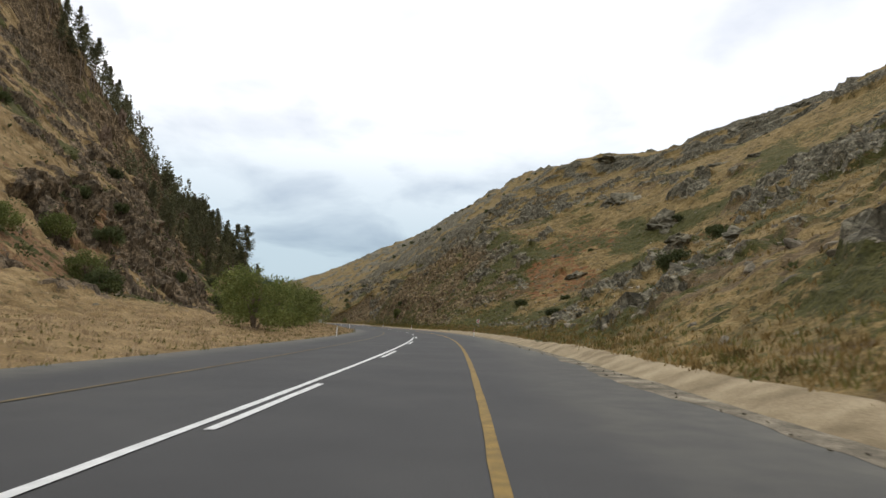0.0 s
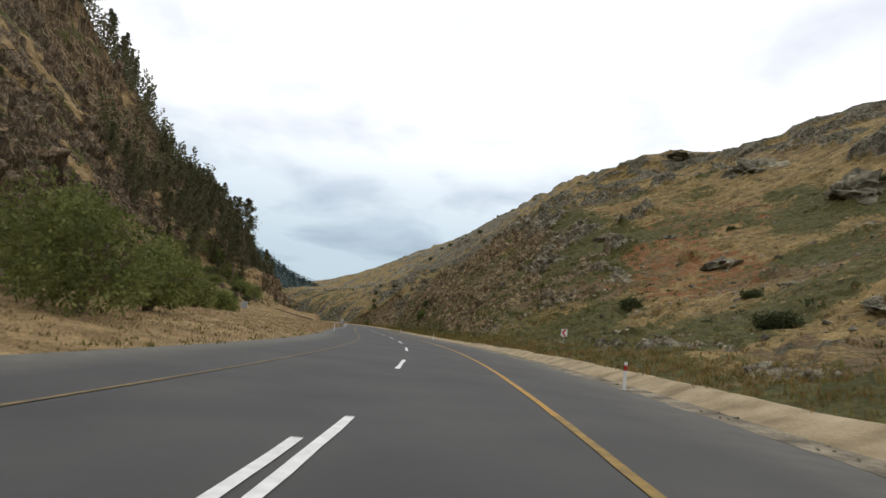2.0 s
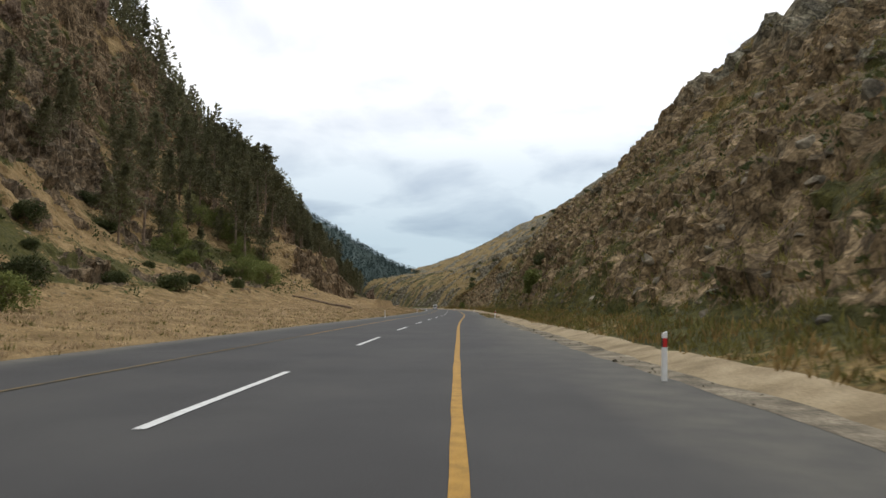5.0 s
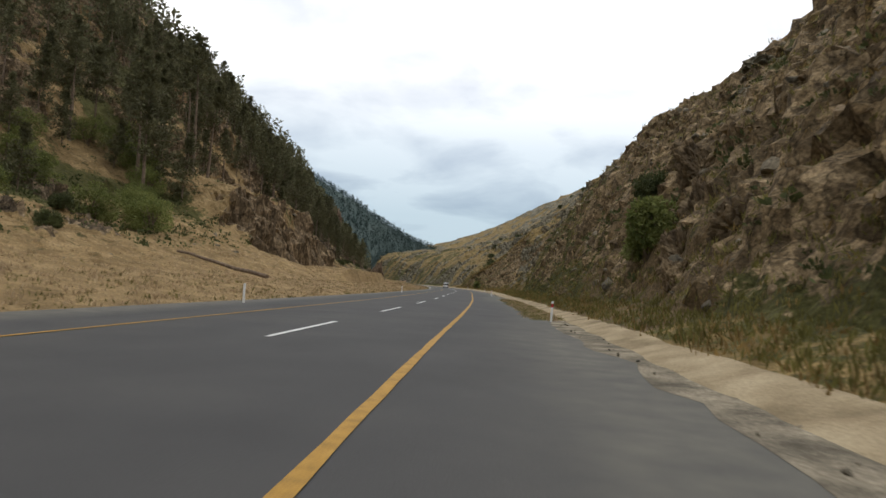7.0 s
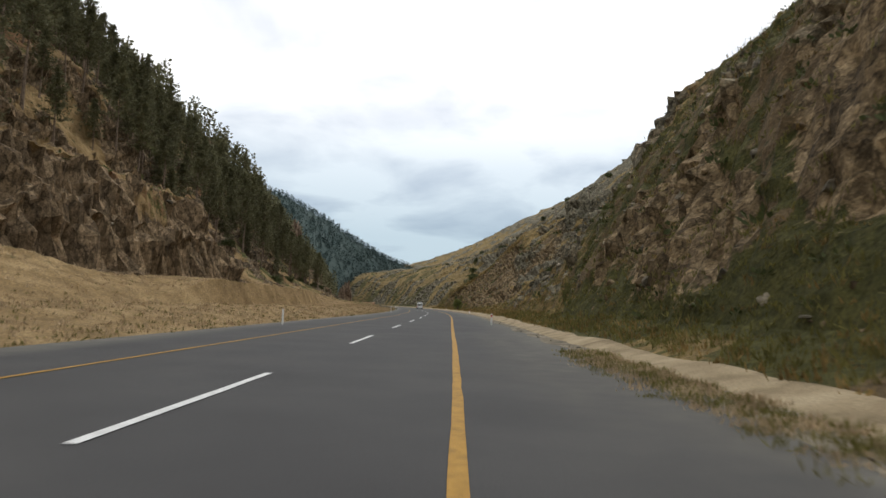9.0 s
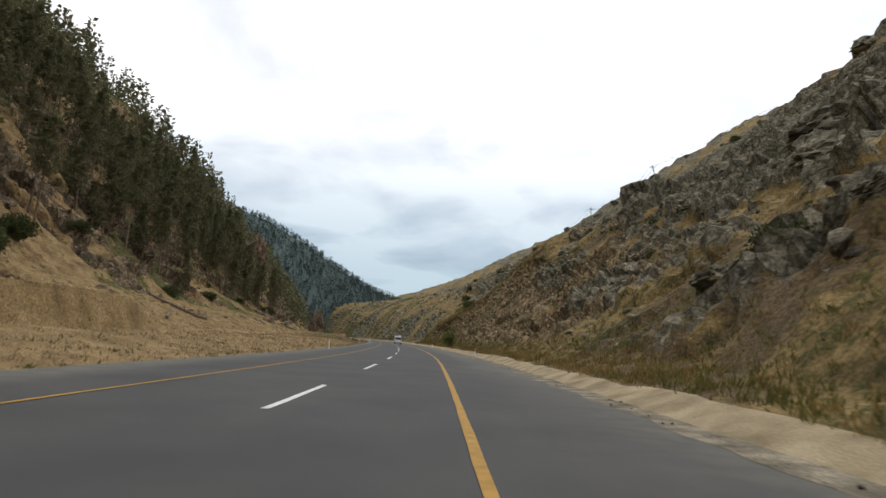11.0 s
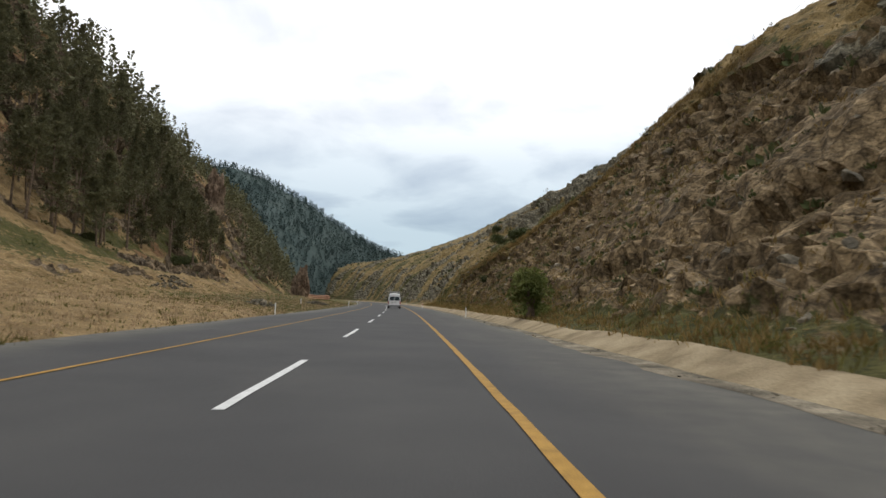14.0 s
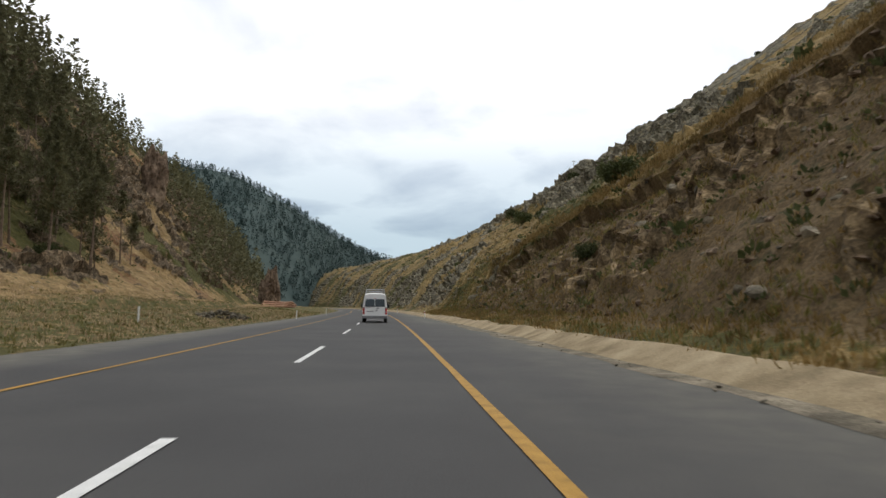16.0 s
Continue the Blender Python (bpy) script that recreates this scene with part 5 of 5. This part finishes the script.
# station, distance from the road's centre, radius
CRAG_NEAR = [(254, 188, 15), (258, 172, 8), (258, 224, 6.5), (393, 199, 16), (153, 67, 5.9), (123, 61, 6.7), (99, 42, 2.6), (69, 31, 2.2), (148, 27, 3.6), (79, 22, 1.1), (139, 86, 3.4), (128, 89, 2.8), (50, 13.5, 0.8), (114, 74, 2.4), (134, 40, 2),
             (156, 29, 2.4), (149, 36, 2.8), (190, 35, 2.2), (217, 24, 2.4), (213, 21, 1.5), (236, 21.5, 1.4), (346, 72, 5.2), (323, 21, 2.6), (324, 42, 4.6), (272, 13, 0.8), (271, 15, 0.8)]
CRAG_FAR = [(514, 78, 6.5), (393, 25, 2.6), (343, 43, 4.6), (319, 38, 3.4), (292, 14, 1.6), (402, 104, 5), (284, 15, 1), (394, 29, 2), (370, 28, 2.6), (556, 138, 9), (536, 145, 10), (431, 36, 1.8), (501, 45, 3.8), (462, 52, 1.5), (454, 22, 1.4), (456, 63, 1.5),
            (88, 84, 3.5), (60, 62, 3), (48, 44, 2.2), (105, 100, 4), (172, 60, 3.2), (300, 30, 2), (336, 33, 2.2), (410, 60, 3), (445, 44, 2.4), (480, 60, 3.2), (385, 70, 3.6), (570, 62, 4), (620, 74, 4.5)]
# smaller ones strewn over the slope, more of them high up
CRAG_MORE = []
while len(CRAG_MORE) < 110:
    y, n = cr.uniform(40, 900), 20 + 230 * cr.random() ** 0.9
    if 262 < y < 305 and n < 34 or 360 < y < 455 and n < 30:
        continue
    CRAG_MORE.append((y, n, cr.uniform(0.8, 1.8) * (1 + n / 70)))
for k, (y, n, rad) in enumerate(CRAG_NEAR + CRAG_FAR + CRAG_MORE):
    p = spots_on(1, np.array([float(y)]), np.array([float(n)]), 0.0)[0]
    q = k % 6 + (6 if k >= len(CRAG_NEAR) + len(CRAG_FAR) else 0)
    rise = math.degrees(math.atan(float(right_height(y, n + 4.0) - right_height(y, max(10.6, n - 4.0))) / (n + 4.0 - max(10.6, n - 4.0))))
    p[2] -= (0.12 + 0.012 * rad) * rad
    m = pose(*p, cr.normal(0, 8), -0.75 * rise + cr.normal(0, 6), heading(y) + cr.normal(0, 8)) @ Matrix.Diagonal((rad * cr.uniform(0.75, 1.0), rad * cr.uniform(0.9, 1.3), rad * cr.uniform(0.38, 0.55), 1))
    ob = CRAGS[q] if q in CRAG_FREE else copy_thing(CRAGS[q], m)
    CRAG_FREE.discard(q)
    ob.matrix_basis = m
    tagged(ob, "dark grey basalt outcrop standing out of dry grass", "rock", "rock outcrops on the hill")
for y, n, wide, high in [(196.3, 12.0, 1.3, 1.9), (194.4, 11.3, 0.9, 1.2), (198.8, 13.4, 1.5, 2.2), (192, 12.4, 1.2, 1.5), (202.5, 15, 1.4, 1.8)]:
    ob = make_crag("rock_outcrop", int(y * 10), M_CUTSTONE, 5, high / wide)
    ob.matrix_basis = pose(*spots_on(1, np.array([y]), np.array([n]), 0.35 * high)[0], 0, -12, y * 7) @ Matrix.Diagonal((wide, wide, wide, 1))
    tagged(ob, "upright brown rock block at the foot of the cut", "rock", "rock blocks in the cut")
for y, n, wide, high in [(301, 106, 2.2, 6), (576, 63, 4.4, 10.5), (583, 66, 3.4, 7), (618, 32, 3.4, 10), (626, 34, 3.4, 7), (250, 95, 2.4, 4), (196, 79, 2.0, 4.5)]:
    ob = make_crag("rock_tower", int(y), M_REDROCK, 4, high / wide)
    ob.matrix_basis = pose(*spots_on(-1, np.array([float(y)]), np.array([float(n)]), -0.65 * high)[0], 0, 0, y) @ Matrix.Diagonal((wide, wide, wide, 1))
    tagged(ob, "upright reddish brown rock tower among pine trees", "rock", "rock towers")


# ---- delineator posts ----
def make_post(banded):
    root = new("delineator_post")
    bm = bmesh.new()
    box(bm, -0.045, 0.045, -0.025, 0.025, -0.15, 0.84, 0.01)
    for v in bm.verts:
        if v.co.z > 0.8:
            v.co.z += v.co.x * 0.4
    part("post", bm, M_POSTWHITE, root)
    if not banded:
        return root
    bm = bmesh.new()
    box(bm, -0.047, 0.047, -0.027, 0.027, 0.58, 0.74, 0.006)
    part("band", bm, M_BLACK, root, "black band")
    bm = bmesh.new()
    box(bm, -0.036, 0.036, -0.034, -0.0265, 0.585, 0.735, 0.003)
    part("reflector", bm, M_RED, root, "red reflector")
    return root


POST = make_post(True)
PLAIN = make_post(False)
BANDED_AT = [(70, 6.8), (134.0, 6.85), (195.8, 7.0), (262.3, 6.15), (329.1, 7.72), (457, 6.8), (520, 6.8)]
PLAIN_AT = [(392.6, 7.2), (8, -6.4), (53, -6.6), (134.5, -6.4), (196, -6.1), (251, -6.1), (327.8, -6.6), (386.6, -7.4), (421, -11.0), (450, -6.8), (490, -6.8)]
for src, spots_at, words in ((POST, BANDED_AT, "white plastic delineator post with a dark red band"), (PLAIN, PLAIN_AT, "plain white plastic delineator post in the verge")):
    for k, (y, n) in enumerate(spots_at):
        X, Wy = place(y, n)
        m = pose(X, Wy, 0.0 if n > -8 else float(left_height(y, -n)), sr.normal(0, 1.5), sr.normal(0, 1.5), heading(y))
        ob = src if k == 0 else copy_thing(src, m)
        ob.matrix_basis = m
        tagged(ob, words, "road post", "delineator posts")


# ---- signs ----
def make_chevron_sign():
    root = new("chevron_sign")
    bm = bmesh.new()
    box(bm, -0.3, 0.3, -0.012, 0.012, 1.25, 2.0, 0.008)
    part("panel", bm, M_POSTWHITE, root, "white panel")
    bm = bmesh.new()
    pts = [(0.22, 1.97), (0.02, 1.97), (-0.24, 1.625), (0.02, 1.28), (0.22, 1.28), (-0.02, 1.625)]
    front = [bm.verts.new((x, -0.017, z)) for x, z in pts]
    back = [bm.verts.new((x, -0.0125, z)) for x, z in pts]
    for q in ((0, 1, 2, 5), (5, 2, 3, 4)):
        bm.faces.new([front[i] for i in q])
    for i in range(6):
        bm.faces.new((front[i], front[(i + 1) % 6], back[(i + 1) % 6], back[i]))
    part("arrow", bm, M_RED, root, "dark red chevron pointing to the bend")
    bm = bmesh.new()
    tube(bm, (0, 0.04, -0.4), (0, 0.04, 1.9), 0.03, 0.03, 8)
    part("pole", bm, M_STEEL, root)
    return root


sg = make_chevron_sign()
X, Wy = place(97.5, 12.15)
sg.matrix_basis = pose(X, Wy, float(right_height(97.5, 12.15)) - 0.45, 0, 0, heading(97.5) - 6) @ Matrix.Scale(0.78, 4)
tagged(sg, "white road sign with a dark red chevron", "road sign")
bs = new("road_sign")
bm = bmesh.new()
box(bm, -0.32, 0.32, -0.012, 0.012, 0.95, 1.65, 0.01)
part("panel", bm, M_STEEL, bs, "grey metal back of the panel")
bm = bmesh.new()
tube(bm, (0, -0.04, -0.4), (0, -0.04, 1.6), 0.03, 0.03, 8)
part("pole", bm, M_STEEL, bs)
X, Wy = place(115.5, -15.2)
bs.matrix_basis = pose(X, Wy, float(left_height(115.5, 15.2)) - 0.1, 0, 0, heading(115))
tagged(bs, "grey metal back of a road sign in the grass", "road sign")


# ---- power line on the east hill ----
def make_pole():
    root = new("power_pole")
    bm = bmesh.new()
    tube(bm, (0, 0, -1), (0, 0, 8.5), 0.15, 0.09, 8)
    part("pole", bm, M_WOODPOLE, root)
    bm = bmesh.new()
    box(bm, -0.7, 0.7, -0.05, 0.05, 7.8, 7.92, 0.01)
    part("cross_arm", bm, M_WOODPOLE, root)
    for x in (-0.6, 0, 0.6):
        bm = bmesh.new()
        tube(bm, (x, 0, 7.9), (x, 0, 8.12), 0.05, 0.03, 8)
        part("insulator", bm, M_POSTWHITE, root, "small pale insulator")
    return root


PP = make_pole()
POLES = [(290, 60, 2), (357, 38.5, -14), (384, 37, -3), (468, 36, 0), (545, 58, 0), (640, 72, 3), (790, 90, -2)]
tops = []
for k, (y, n, tilt) in enumerate(POLES):
    p = spots_on(1, np.array([float(y)]), np.array([float(n)]), 0.3)[0]
    m = pose(*p, 0, tilt, heading(y)) @ Matrix.Diagonal((0.7, 0.7, 0.6, 1))
    ob = PP if k == 0 else copy_thing(PP, m)
    ob.matrix_basis = m
    tops.append([m @ Vector((x, 0, 8.1)) for x in (-0.6, 0.6)])
    tagged(ob, "weathered wooden power pole on the hill crest", "power pole", "power poles")
for a, b in zip(tops, tops[1:]):
    for k in range(2):
        bm = bmesh.new()
        prev = None
        for i in range(13):
            t = i / 12
            q = a[k].lerp(b[k], t) - Vector((0, 0, 2.2 * 4 * t * (1 - t)))
            if prev is not None:
                tube(bm, prev, q, 0.018, 0.018, 4)
            prev = q
        tagged(part("power_line", bm, M_BLACK), "thin dark overhead power line between poles", "cable", "power lines")

# ---- log pile, fallen trunk, stone heaps ----
M_LOG = material("peeled_reddish_log", [(0.22, 0.11, 0.07), (0.34, 0.19, 0.12), (0.45, 0.30, 0.2)], scale=3, rough=0.9, bump=0.4, bump_scale=15, vary=0.3)
lr = np.random.default_rng(91)
for row in range(3):
    for k in range(16 - row * 3):
        y, n = 514 + k * 1.3 + row * 1.4 + lr.normal(0, 0.1), -19
        X, Wy = place(y, n)
        z = float(left_height(y, 19)) + 0.2 + row * 0.42
        bm = bmesh.new()
        tube(bm, (0, 0, -2.6 + lr.normal(0, 0.2)), (0, 0, 2.6 + lr.normal(0, 0.2)), 0.24, 0.19, 9)
        ob = part("log", bm, M_LOG)
        ob.matrix_basis = pose(X, Wy, z, 0, 90 + lr.normal(0, 2), heading(y) + 18 + lr.normal(0, 5))
        tagged(ob, "peeled reddish log stacked in a pile", "log", "log pile")
for ya0, na0, ya1, na1, thick in [(225, 15.5, 231, 27, 0.2), (322, 20, 333, 24, 0.16), (345, 24, 350, 33, 0.22)]:
    bm = bmesh.new()
    pa, pb = [Vector(spots_on(-1, np.array([float(q[0])]), np.array([float(q[1])]))[0]) for q in ((ya0, na0), (ya1, na1))]
    bar(bm, [pa.lerp(pb, i / 6) + Vector((0, 0, thick * 1.2 + lr.normal(0, 0.04))) for i in range(7)], [thick * (1 - 0.06 * i) for i in range(7)])
    tagged(part("fallen_trunk", bm, M_BARK), "dark fallen tree trunk lying in dry grass", "log")
for k, (y, n, w, cnt) in enumerate([(402, 12, 2.2, 120), (421, 27, 2.6, 130), (438, 11, 2.8, 140), (410, 24, 2.0, 90)]):
    ang, rad = lr.uniform(0, 6.28, cnt), np.sqrt(lr.random(cnt))
    py, pn = y + np.cos(ang) * rad * w * 1.5, n + np.sin(ang) * rad * w * 0.7
    sp = spots_on(-1, py, pn)
    sp[:, 2] += (1 - rad) * 0.6
    scatter_stones("stone_heap", sp, lr.uniform(0.12, 0.32, cnt), M_STONE, "heap of rubble stones on the grass verge", 300 + k)

# ---- white minibus driving ahead, in the lane ----
M_VAN = material("dusty_white_car_paint", [(0.66, 0.66, 0.65), (0.74, 0.74, 0.73), (0.78, 0.78, 0.77)], scale=1.5, rough=0.32, bump=0, fine=0.05, spec=0.5)
M_GLASS = material("dark_tinted_window", [(0.012, 0.014, 0.016), (0.02, 0.023, 0.026)], scale=2, rough=0.06, bump=0, fine=0.05, spec=0.6)
M_BUMPER = material("grey_bumper_plastic", [(0.16, 0.16, 0.165), (0.22, 0.22, 0.225)], scale=3, rough=0.6, bump=0.1, bump_scale=40, fine=0.1)
M_LAMP = material("red_lamp_plastic", [(0.35, 0.015, 0.015), (0.45, 0.03, 0.03)], scale=6, rough=0.2, bump=0, fine=0.05, spec=0.6)
M_TYRE = material("dusty_black_rubber", [(0.02, 0.02, 0.02), (0.045, 0.043, 0.04)], scale=8, rough=0.9, bump=0.3, bump_scale=60)
M_PLATE = material("pale_plate", [(0.6, 0.6, 0.58), (0.68, 0.68, 0.66)], scale=6, rough=0.5, bump=0, fine=0.05)
M_REDPAINT = material("red_lettering", [(0.40, 0.02, 0.03), (0.5, 0.03, 0.04)], scale=9, rough=0.5, bump=0, fine=0.05)


def van_section(y):
    """Half outline of the body at y metres from the tail: (x, z) from sill to roof middle."""
    nose = float(step(4.15, 5.65, np.array(y)))
    tail = float(step(0.35, 0.0, np.array(y)))
    roof = 2.34 - 0.10 * tail - 1.22 * float(step(4.05, 4.95, np.array(y))) - 0.16 * nose
    belt = min(1.15, roof - 0.12)
    hw = 0.985 - 0.10 * nose - 0.02 * tail
    top = hw - 0.13 * (roof - belt) / 1.2 - 0.01
    return [(hw - 0.06, 0.36), (hw, 0.46), (hw + 0.0, 0.72), (hw, belt), ((hw + top) / 2 + 0.01, (belt + roof - 0.2) / 2), (top, roof - 0.2 * (roof - 0.9) / 1.4), (top - 0.06, roof - 0.07), (top - 0.2, roof - 0.015), (0.4, roof + 0.012), (0, roof + 0.016)]


def make_van():
    root = new("minibus")
    ys_v = [0.0, 0.04, 0.12, 0.4, 0.9, 1.5, 2.2, 2.9, 3.5, 3.95, 4.15, 4.35, 4.55, 4.75, 4.95, 5.15, 5.4, 5.58, 5.66]
    rows = []
    bm = bmesh.new()
    for y in ys_v:
        half = van_section(y)
        ring = [bm.verts.new((x, y, z)) for x, z in half] + [bm.verts.new((-x, y, z)) for x, z in half[-2::-1]]
        rows.append(ring)
    for a, b in zip(rows, rows[1:]):
        for k in range(len(a) - 1):
            bm.faces.new((a[k], a[k + 1], b[k + 1], b[k]))
        bm.faces.new((a[-1], a[0], b[0], b[-1]))
    bm.faces.new(rows[0][::-1])
    bm.faces.new(rows[-1])
    bmesh.ops.recalc_face_normals(bm, faces=bm.faces)
    body = part("body", bm, M_VAN, root)
    for q in body.data.polygons:
        q.use_smooth = abs(q.normal.y) < 0.7
    # rear doors, seam, windows
    for s in (-1, 1):
        bm = bmesh.new()
        box(bm, min(s * 0.008, s * 0.86), max(s * 0.008, s * 0.86), -0.022, 0.03, 0.52, 2.19, 0.015)
        for v in bm.verts:
            v.co.x *= 1 - 0.09 * max(0, v.co.z - 1.15)
            v.co.y += 0.045 * max(0, v.co.z - 1.2)
        door = part("rear_door", bm, M_VAN, root)
        bm = bmesh.new()
        box(bm, min(s * 0.022, s * 0.8), max(s * 0.022, s * 0.8), -0.03, -0.005, 1.27, 1.93, 0.02)
        for v in bm.verts:
            v.co.x *= 1 - 0.09 * max(0, v.co.z - 1.15)
            v.co.y += 0.045 * max(0, v.co.z - 1.2)
        part("window", bm, M_GLASS, door, "dark tinted rear window")
        for z in (0.8, 1.12, 2.0):
            bm = bmesh.new()
            box(bm, min(s * 0.83, s * 0.9), max(s * 0.83, s * 0.9), -0.04, -0.018, z, z + 0.12, 0.006)
            part("hinge", bm, M_BUMPER, door, "grey hinge")
        bm = bmesh.new()
        box(bm, min(s * 0.80, s * 0.955), max(s * 0.80, s * 0.955), -0.03, 0.16, 0.66, 1.22, 0.02)
        part("tail_light", bm, M_LAMP, root, "tall red tail light")
    bm = bmesh.new()
    box(bm, 0.12, 0.34, -0.034, -0.02, 1.12, 1.17, 0.006)
    part("door_handle", bm, M_BLACK, root, "dark door handle")
    bm = bmesh.new()
    box(bm, 0.07, 0.2, -0.032, -0.02, 0.92, 1.02, 0.006)
    part("lock", bm, M_BUMPER, root, "grey lock")
    bm = bmesh.new()
    box(bm, -0.99, 0.99, -0.1, 0.34, 0.34, 0.56, 0.05)
    part("rear_bumper", bm, M_BUMPER, root, "grey plastic bumper")
    bm = bmesh.new()
    box(bm, -0.95, 0.95, 5.45, 5.74, 0.3, 0.62, 0.06)
    part("front_bumper", bm, M_BUMPER, root, "grey plastic bumper")
    bm = bmesh.new()
    box(bm, -0.66, -0.14, -0.036, -0.022, 0.84, 0.96, 0.006)
    plate = part("number_plate", bm, M_PLATE, root, "pale number plate")
    for k in range(5):
        bm = bmesh.new()
        x = -0.60 + k * 0.09 + (0.03 if k > 1 else 0)
        box(bm, x, x + 0.06, -0.041, -0.0365, 0.87, 0.93)
        part("bar", bm, M_BLACK, plate, "plain dark bar")
    bm = bmesh.new()
    box(bm, -0.68, -0.3, -0.03, -0.02, 1.17, 1.2)
    part("badge", bm, M_BUMPER, root, "grey badge bar")
    bm = bmesh.new()
    box(bm, -0.06, 0.06, -0.01, 0.05, 1.9, 1.95, 0.01)
    part("brake_light", bm, M_LAMP, root, "small high brake light")
    # words on the tail
    cu = bpy.data.curves.new("words", "FONT")
    cu.body, cu.size, cu.align_x, cu.extrude = "ALLAH KORUSUN", 0.15, "CENTER", 0.002
    tmp = bpy.data.objects.new("words", cu)
    scene.collection.objects.link(tmp)
    bpy.context.view_layer.update()
    me = bpy.data.meshes.new_from_object(tmp.evaluated_get(bpy.context.evaluated_depsgraph_get()))
    bpy.data.objects.remove(tmp)
    me.materials.clear()
    me.materials.append(M_REDPAINT)
    words = new("lettering", me)
    words.parent = root
    words.matrix_basis = pose(0, 0.004, 2.01, 87.4, 0, 0)
    words["label"] = "red painted words"
    # side windows, doors seams, handles
    for s in (-1, 1):
        for y0, y1 in ((0.55, 1.75), (1.83, 2.95), (3.1, 3.95)):
            bm = bmesh.new()
            z1 = 1.86 if y0 < 3 else 1.82
            vs = []
            for dx in (0, 0.02):
                for y, z in ((y0, 1.26), (y1 + (0.25 if y0 > 3 else 0), 1.26), (y1, z1), (y0, z1)):
                    x = 0.985 - 0.13 * (z - 1.15) / 1.2 + dx
                    vs.append(bm.verts.new((s * x, y, z)))
            for q in ((0, 1, 2, 3), (4, 5, 6, 7), (0, 1, 5, 4), (1, 2, 6, 5), (2, 3, 7, 6), (3, 0, 4, 7)):
                bm.faces.new([vs[i] for i in q])
            bmesh.ops.recalc_face_normals(bm, faces=bm.faces)
            part("side_window", bm, M_GLASS, root, "dark tinted side window")
        for y in (2.98, 3.02):
            bm = bmesh.new()
            box(bm, min(s * 0.98, s * 0.998), max(s * 0.98, s * 0.998), y + (0.05 if y > 3 else -0.12), y + (0.12 if y > 3 else -0.05), 1.02, 1.16, 0.004)
            part("handle", bm, M_BLACK, root, "dark door handle")
        bm = bmesh.new()
        box(bm, min(s * 0.99, s * 1.2), max(s * 0.99, s * 1.2), 3.98, 4.1, 1.18, 1.5, 0.03)
        part("mirror", bm, M_BLACK, root, "black side mirror")
        bm = bmesh.new()
        box(bm, min(s * 0.975, s * 1.0), max(s * 0.975, s * 1.0), 0.2, 5.3, 0.5, 0.62, 0.01)
        part("side_strip", bm, M_BUMPER, root, "grey rubbing strip")
    bm = bmesh.new()
    vs = [bm.verts.new(q) for q in ((-0.8, 4.22, 2.02), (0.8, 4.22, 2.02), (0.88, 4.9, 1.2), (-0.88, 4.9, 1.2), (-0.8, 4.2, 1.98), (0.8, 4.2, 1.98), (0.88, 4.88, 1.16), (-0.88, 4.88, 1.16))]
    for q in ((0, 1, 2, 3), (4, 7, 6, 5), (0, 4, 5, 1), (1, 5, 6, 2), (2, 6, 7, 3), (3, 7, 4, 0)):
        bm.faces.new([vs[i] for i in q])
    part("windscreen", bm, M_GLASS, root, "dark windscreen")
    # wheels
    for s in (-1, 1):
        for y in (1.0, 4.6):
            bm = bmesh.new()
            tube(bm, (s * 0.74, y, 0.34), (s * 0.95, y, 0.34), 0.34, 0.34, 22)
            bmesh.ops.bevel(bm, geom=[e for e in bm.edges if e.calc_length() < 0.15], offset=0.03, segments=2, affect="EDGES")
            wheel = part("wheel", bm, M_TYRE, root, "dusty black tyre")
            bm = bmesh.new()
            tube(bm, (s * 0.94, y, 0.34), (s * 0.962, y, 0.34), 0.2, 0.17, 18)
            part("rim", bm, M_STEEL, wheel, "grey steel rim")
            bm = bmesh.new()
            tube(bm, (s * 0.93, y, 0.36), (s * 0.988, y, 0.36), 0.43, 0.43, 24)
            part("wheel_arch", bm, M_BLACK, root, "dark wheel arch")
    # roof rack
    rack = part("roof_rack", bmesh.new(), M_STEEL, root, "metal roof rack")
    for s in (-1, 1):
        for z in (2.5, 2.62):
            bm = bmesh.new()
            tube(bm, (s * 0.72, 0.1, z), (s * 0.72, 3.7, z), 0.02, 0.02, 6)
            part("rail", bm, M_STEEL, rack)
        for k in range(7):
            bm = bmesh.new()
            tube(bm, (s * 0.80, 0.15 + k * 0.58, 2.24), (s * 0.72, 0.15 + k * 0.58, 2.62), 0.016, 0.016, 6)
            part("strut", bm, M_STEEL, rack)
    for k in range(9):
        bm = bmesh.new()
        tube(bm, (-0.72, 0.1 + k * 0.45, 2.5), (0.72, 0.1 + k * 0.45, 2.5), 0.018, 0.018, 6)
        part("cross_bar", bm, M_STEEL, rack)
    bm = bmesh.new()
    tube(bm, (-0.74, 0.05, 2.62), (0.74, 0.05, 2.62), 0.035, 0.035, 8)
    part("cross_bar", bm, M_STEEL, rack)
    return root


van = make_van()
X, Wy = place(436.0, 1.15)
van.matrix_basis = pose(X, Wy, 0, 0, 0, heading(438))
tagged(van, "dusty white minibus with roof rack and dark windows on the road", "minibus")
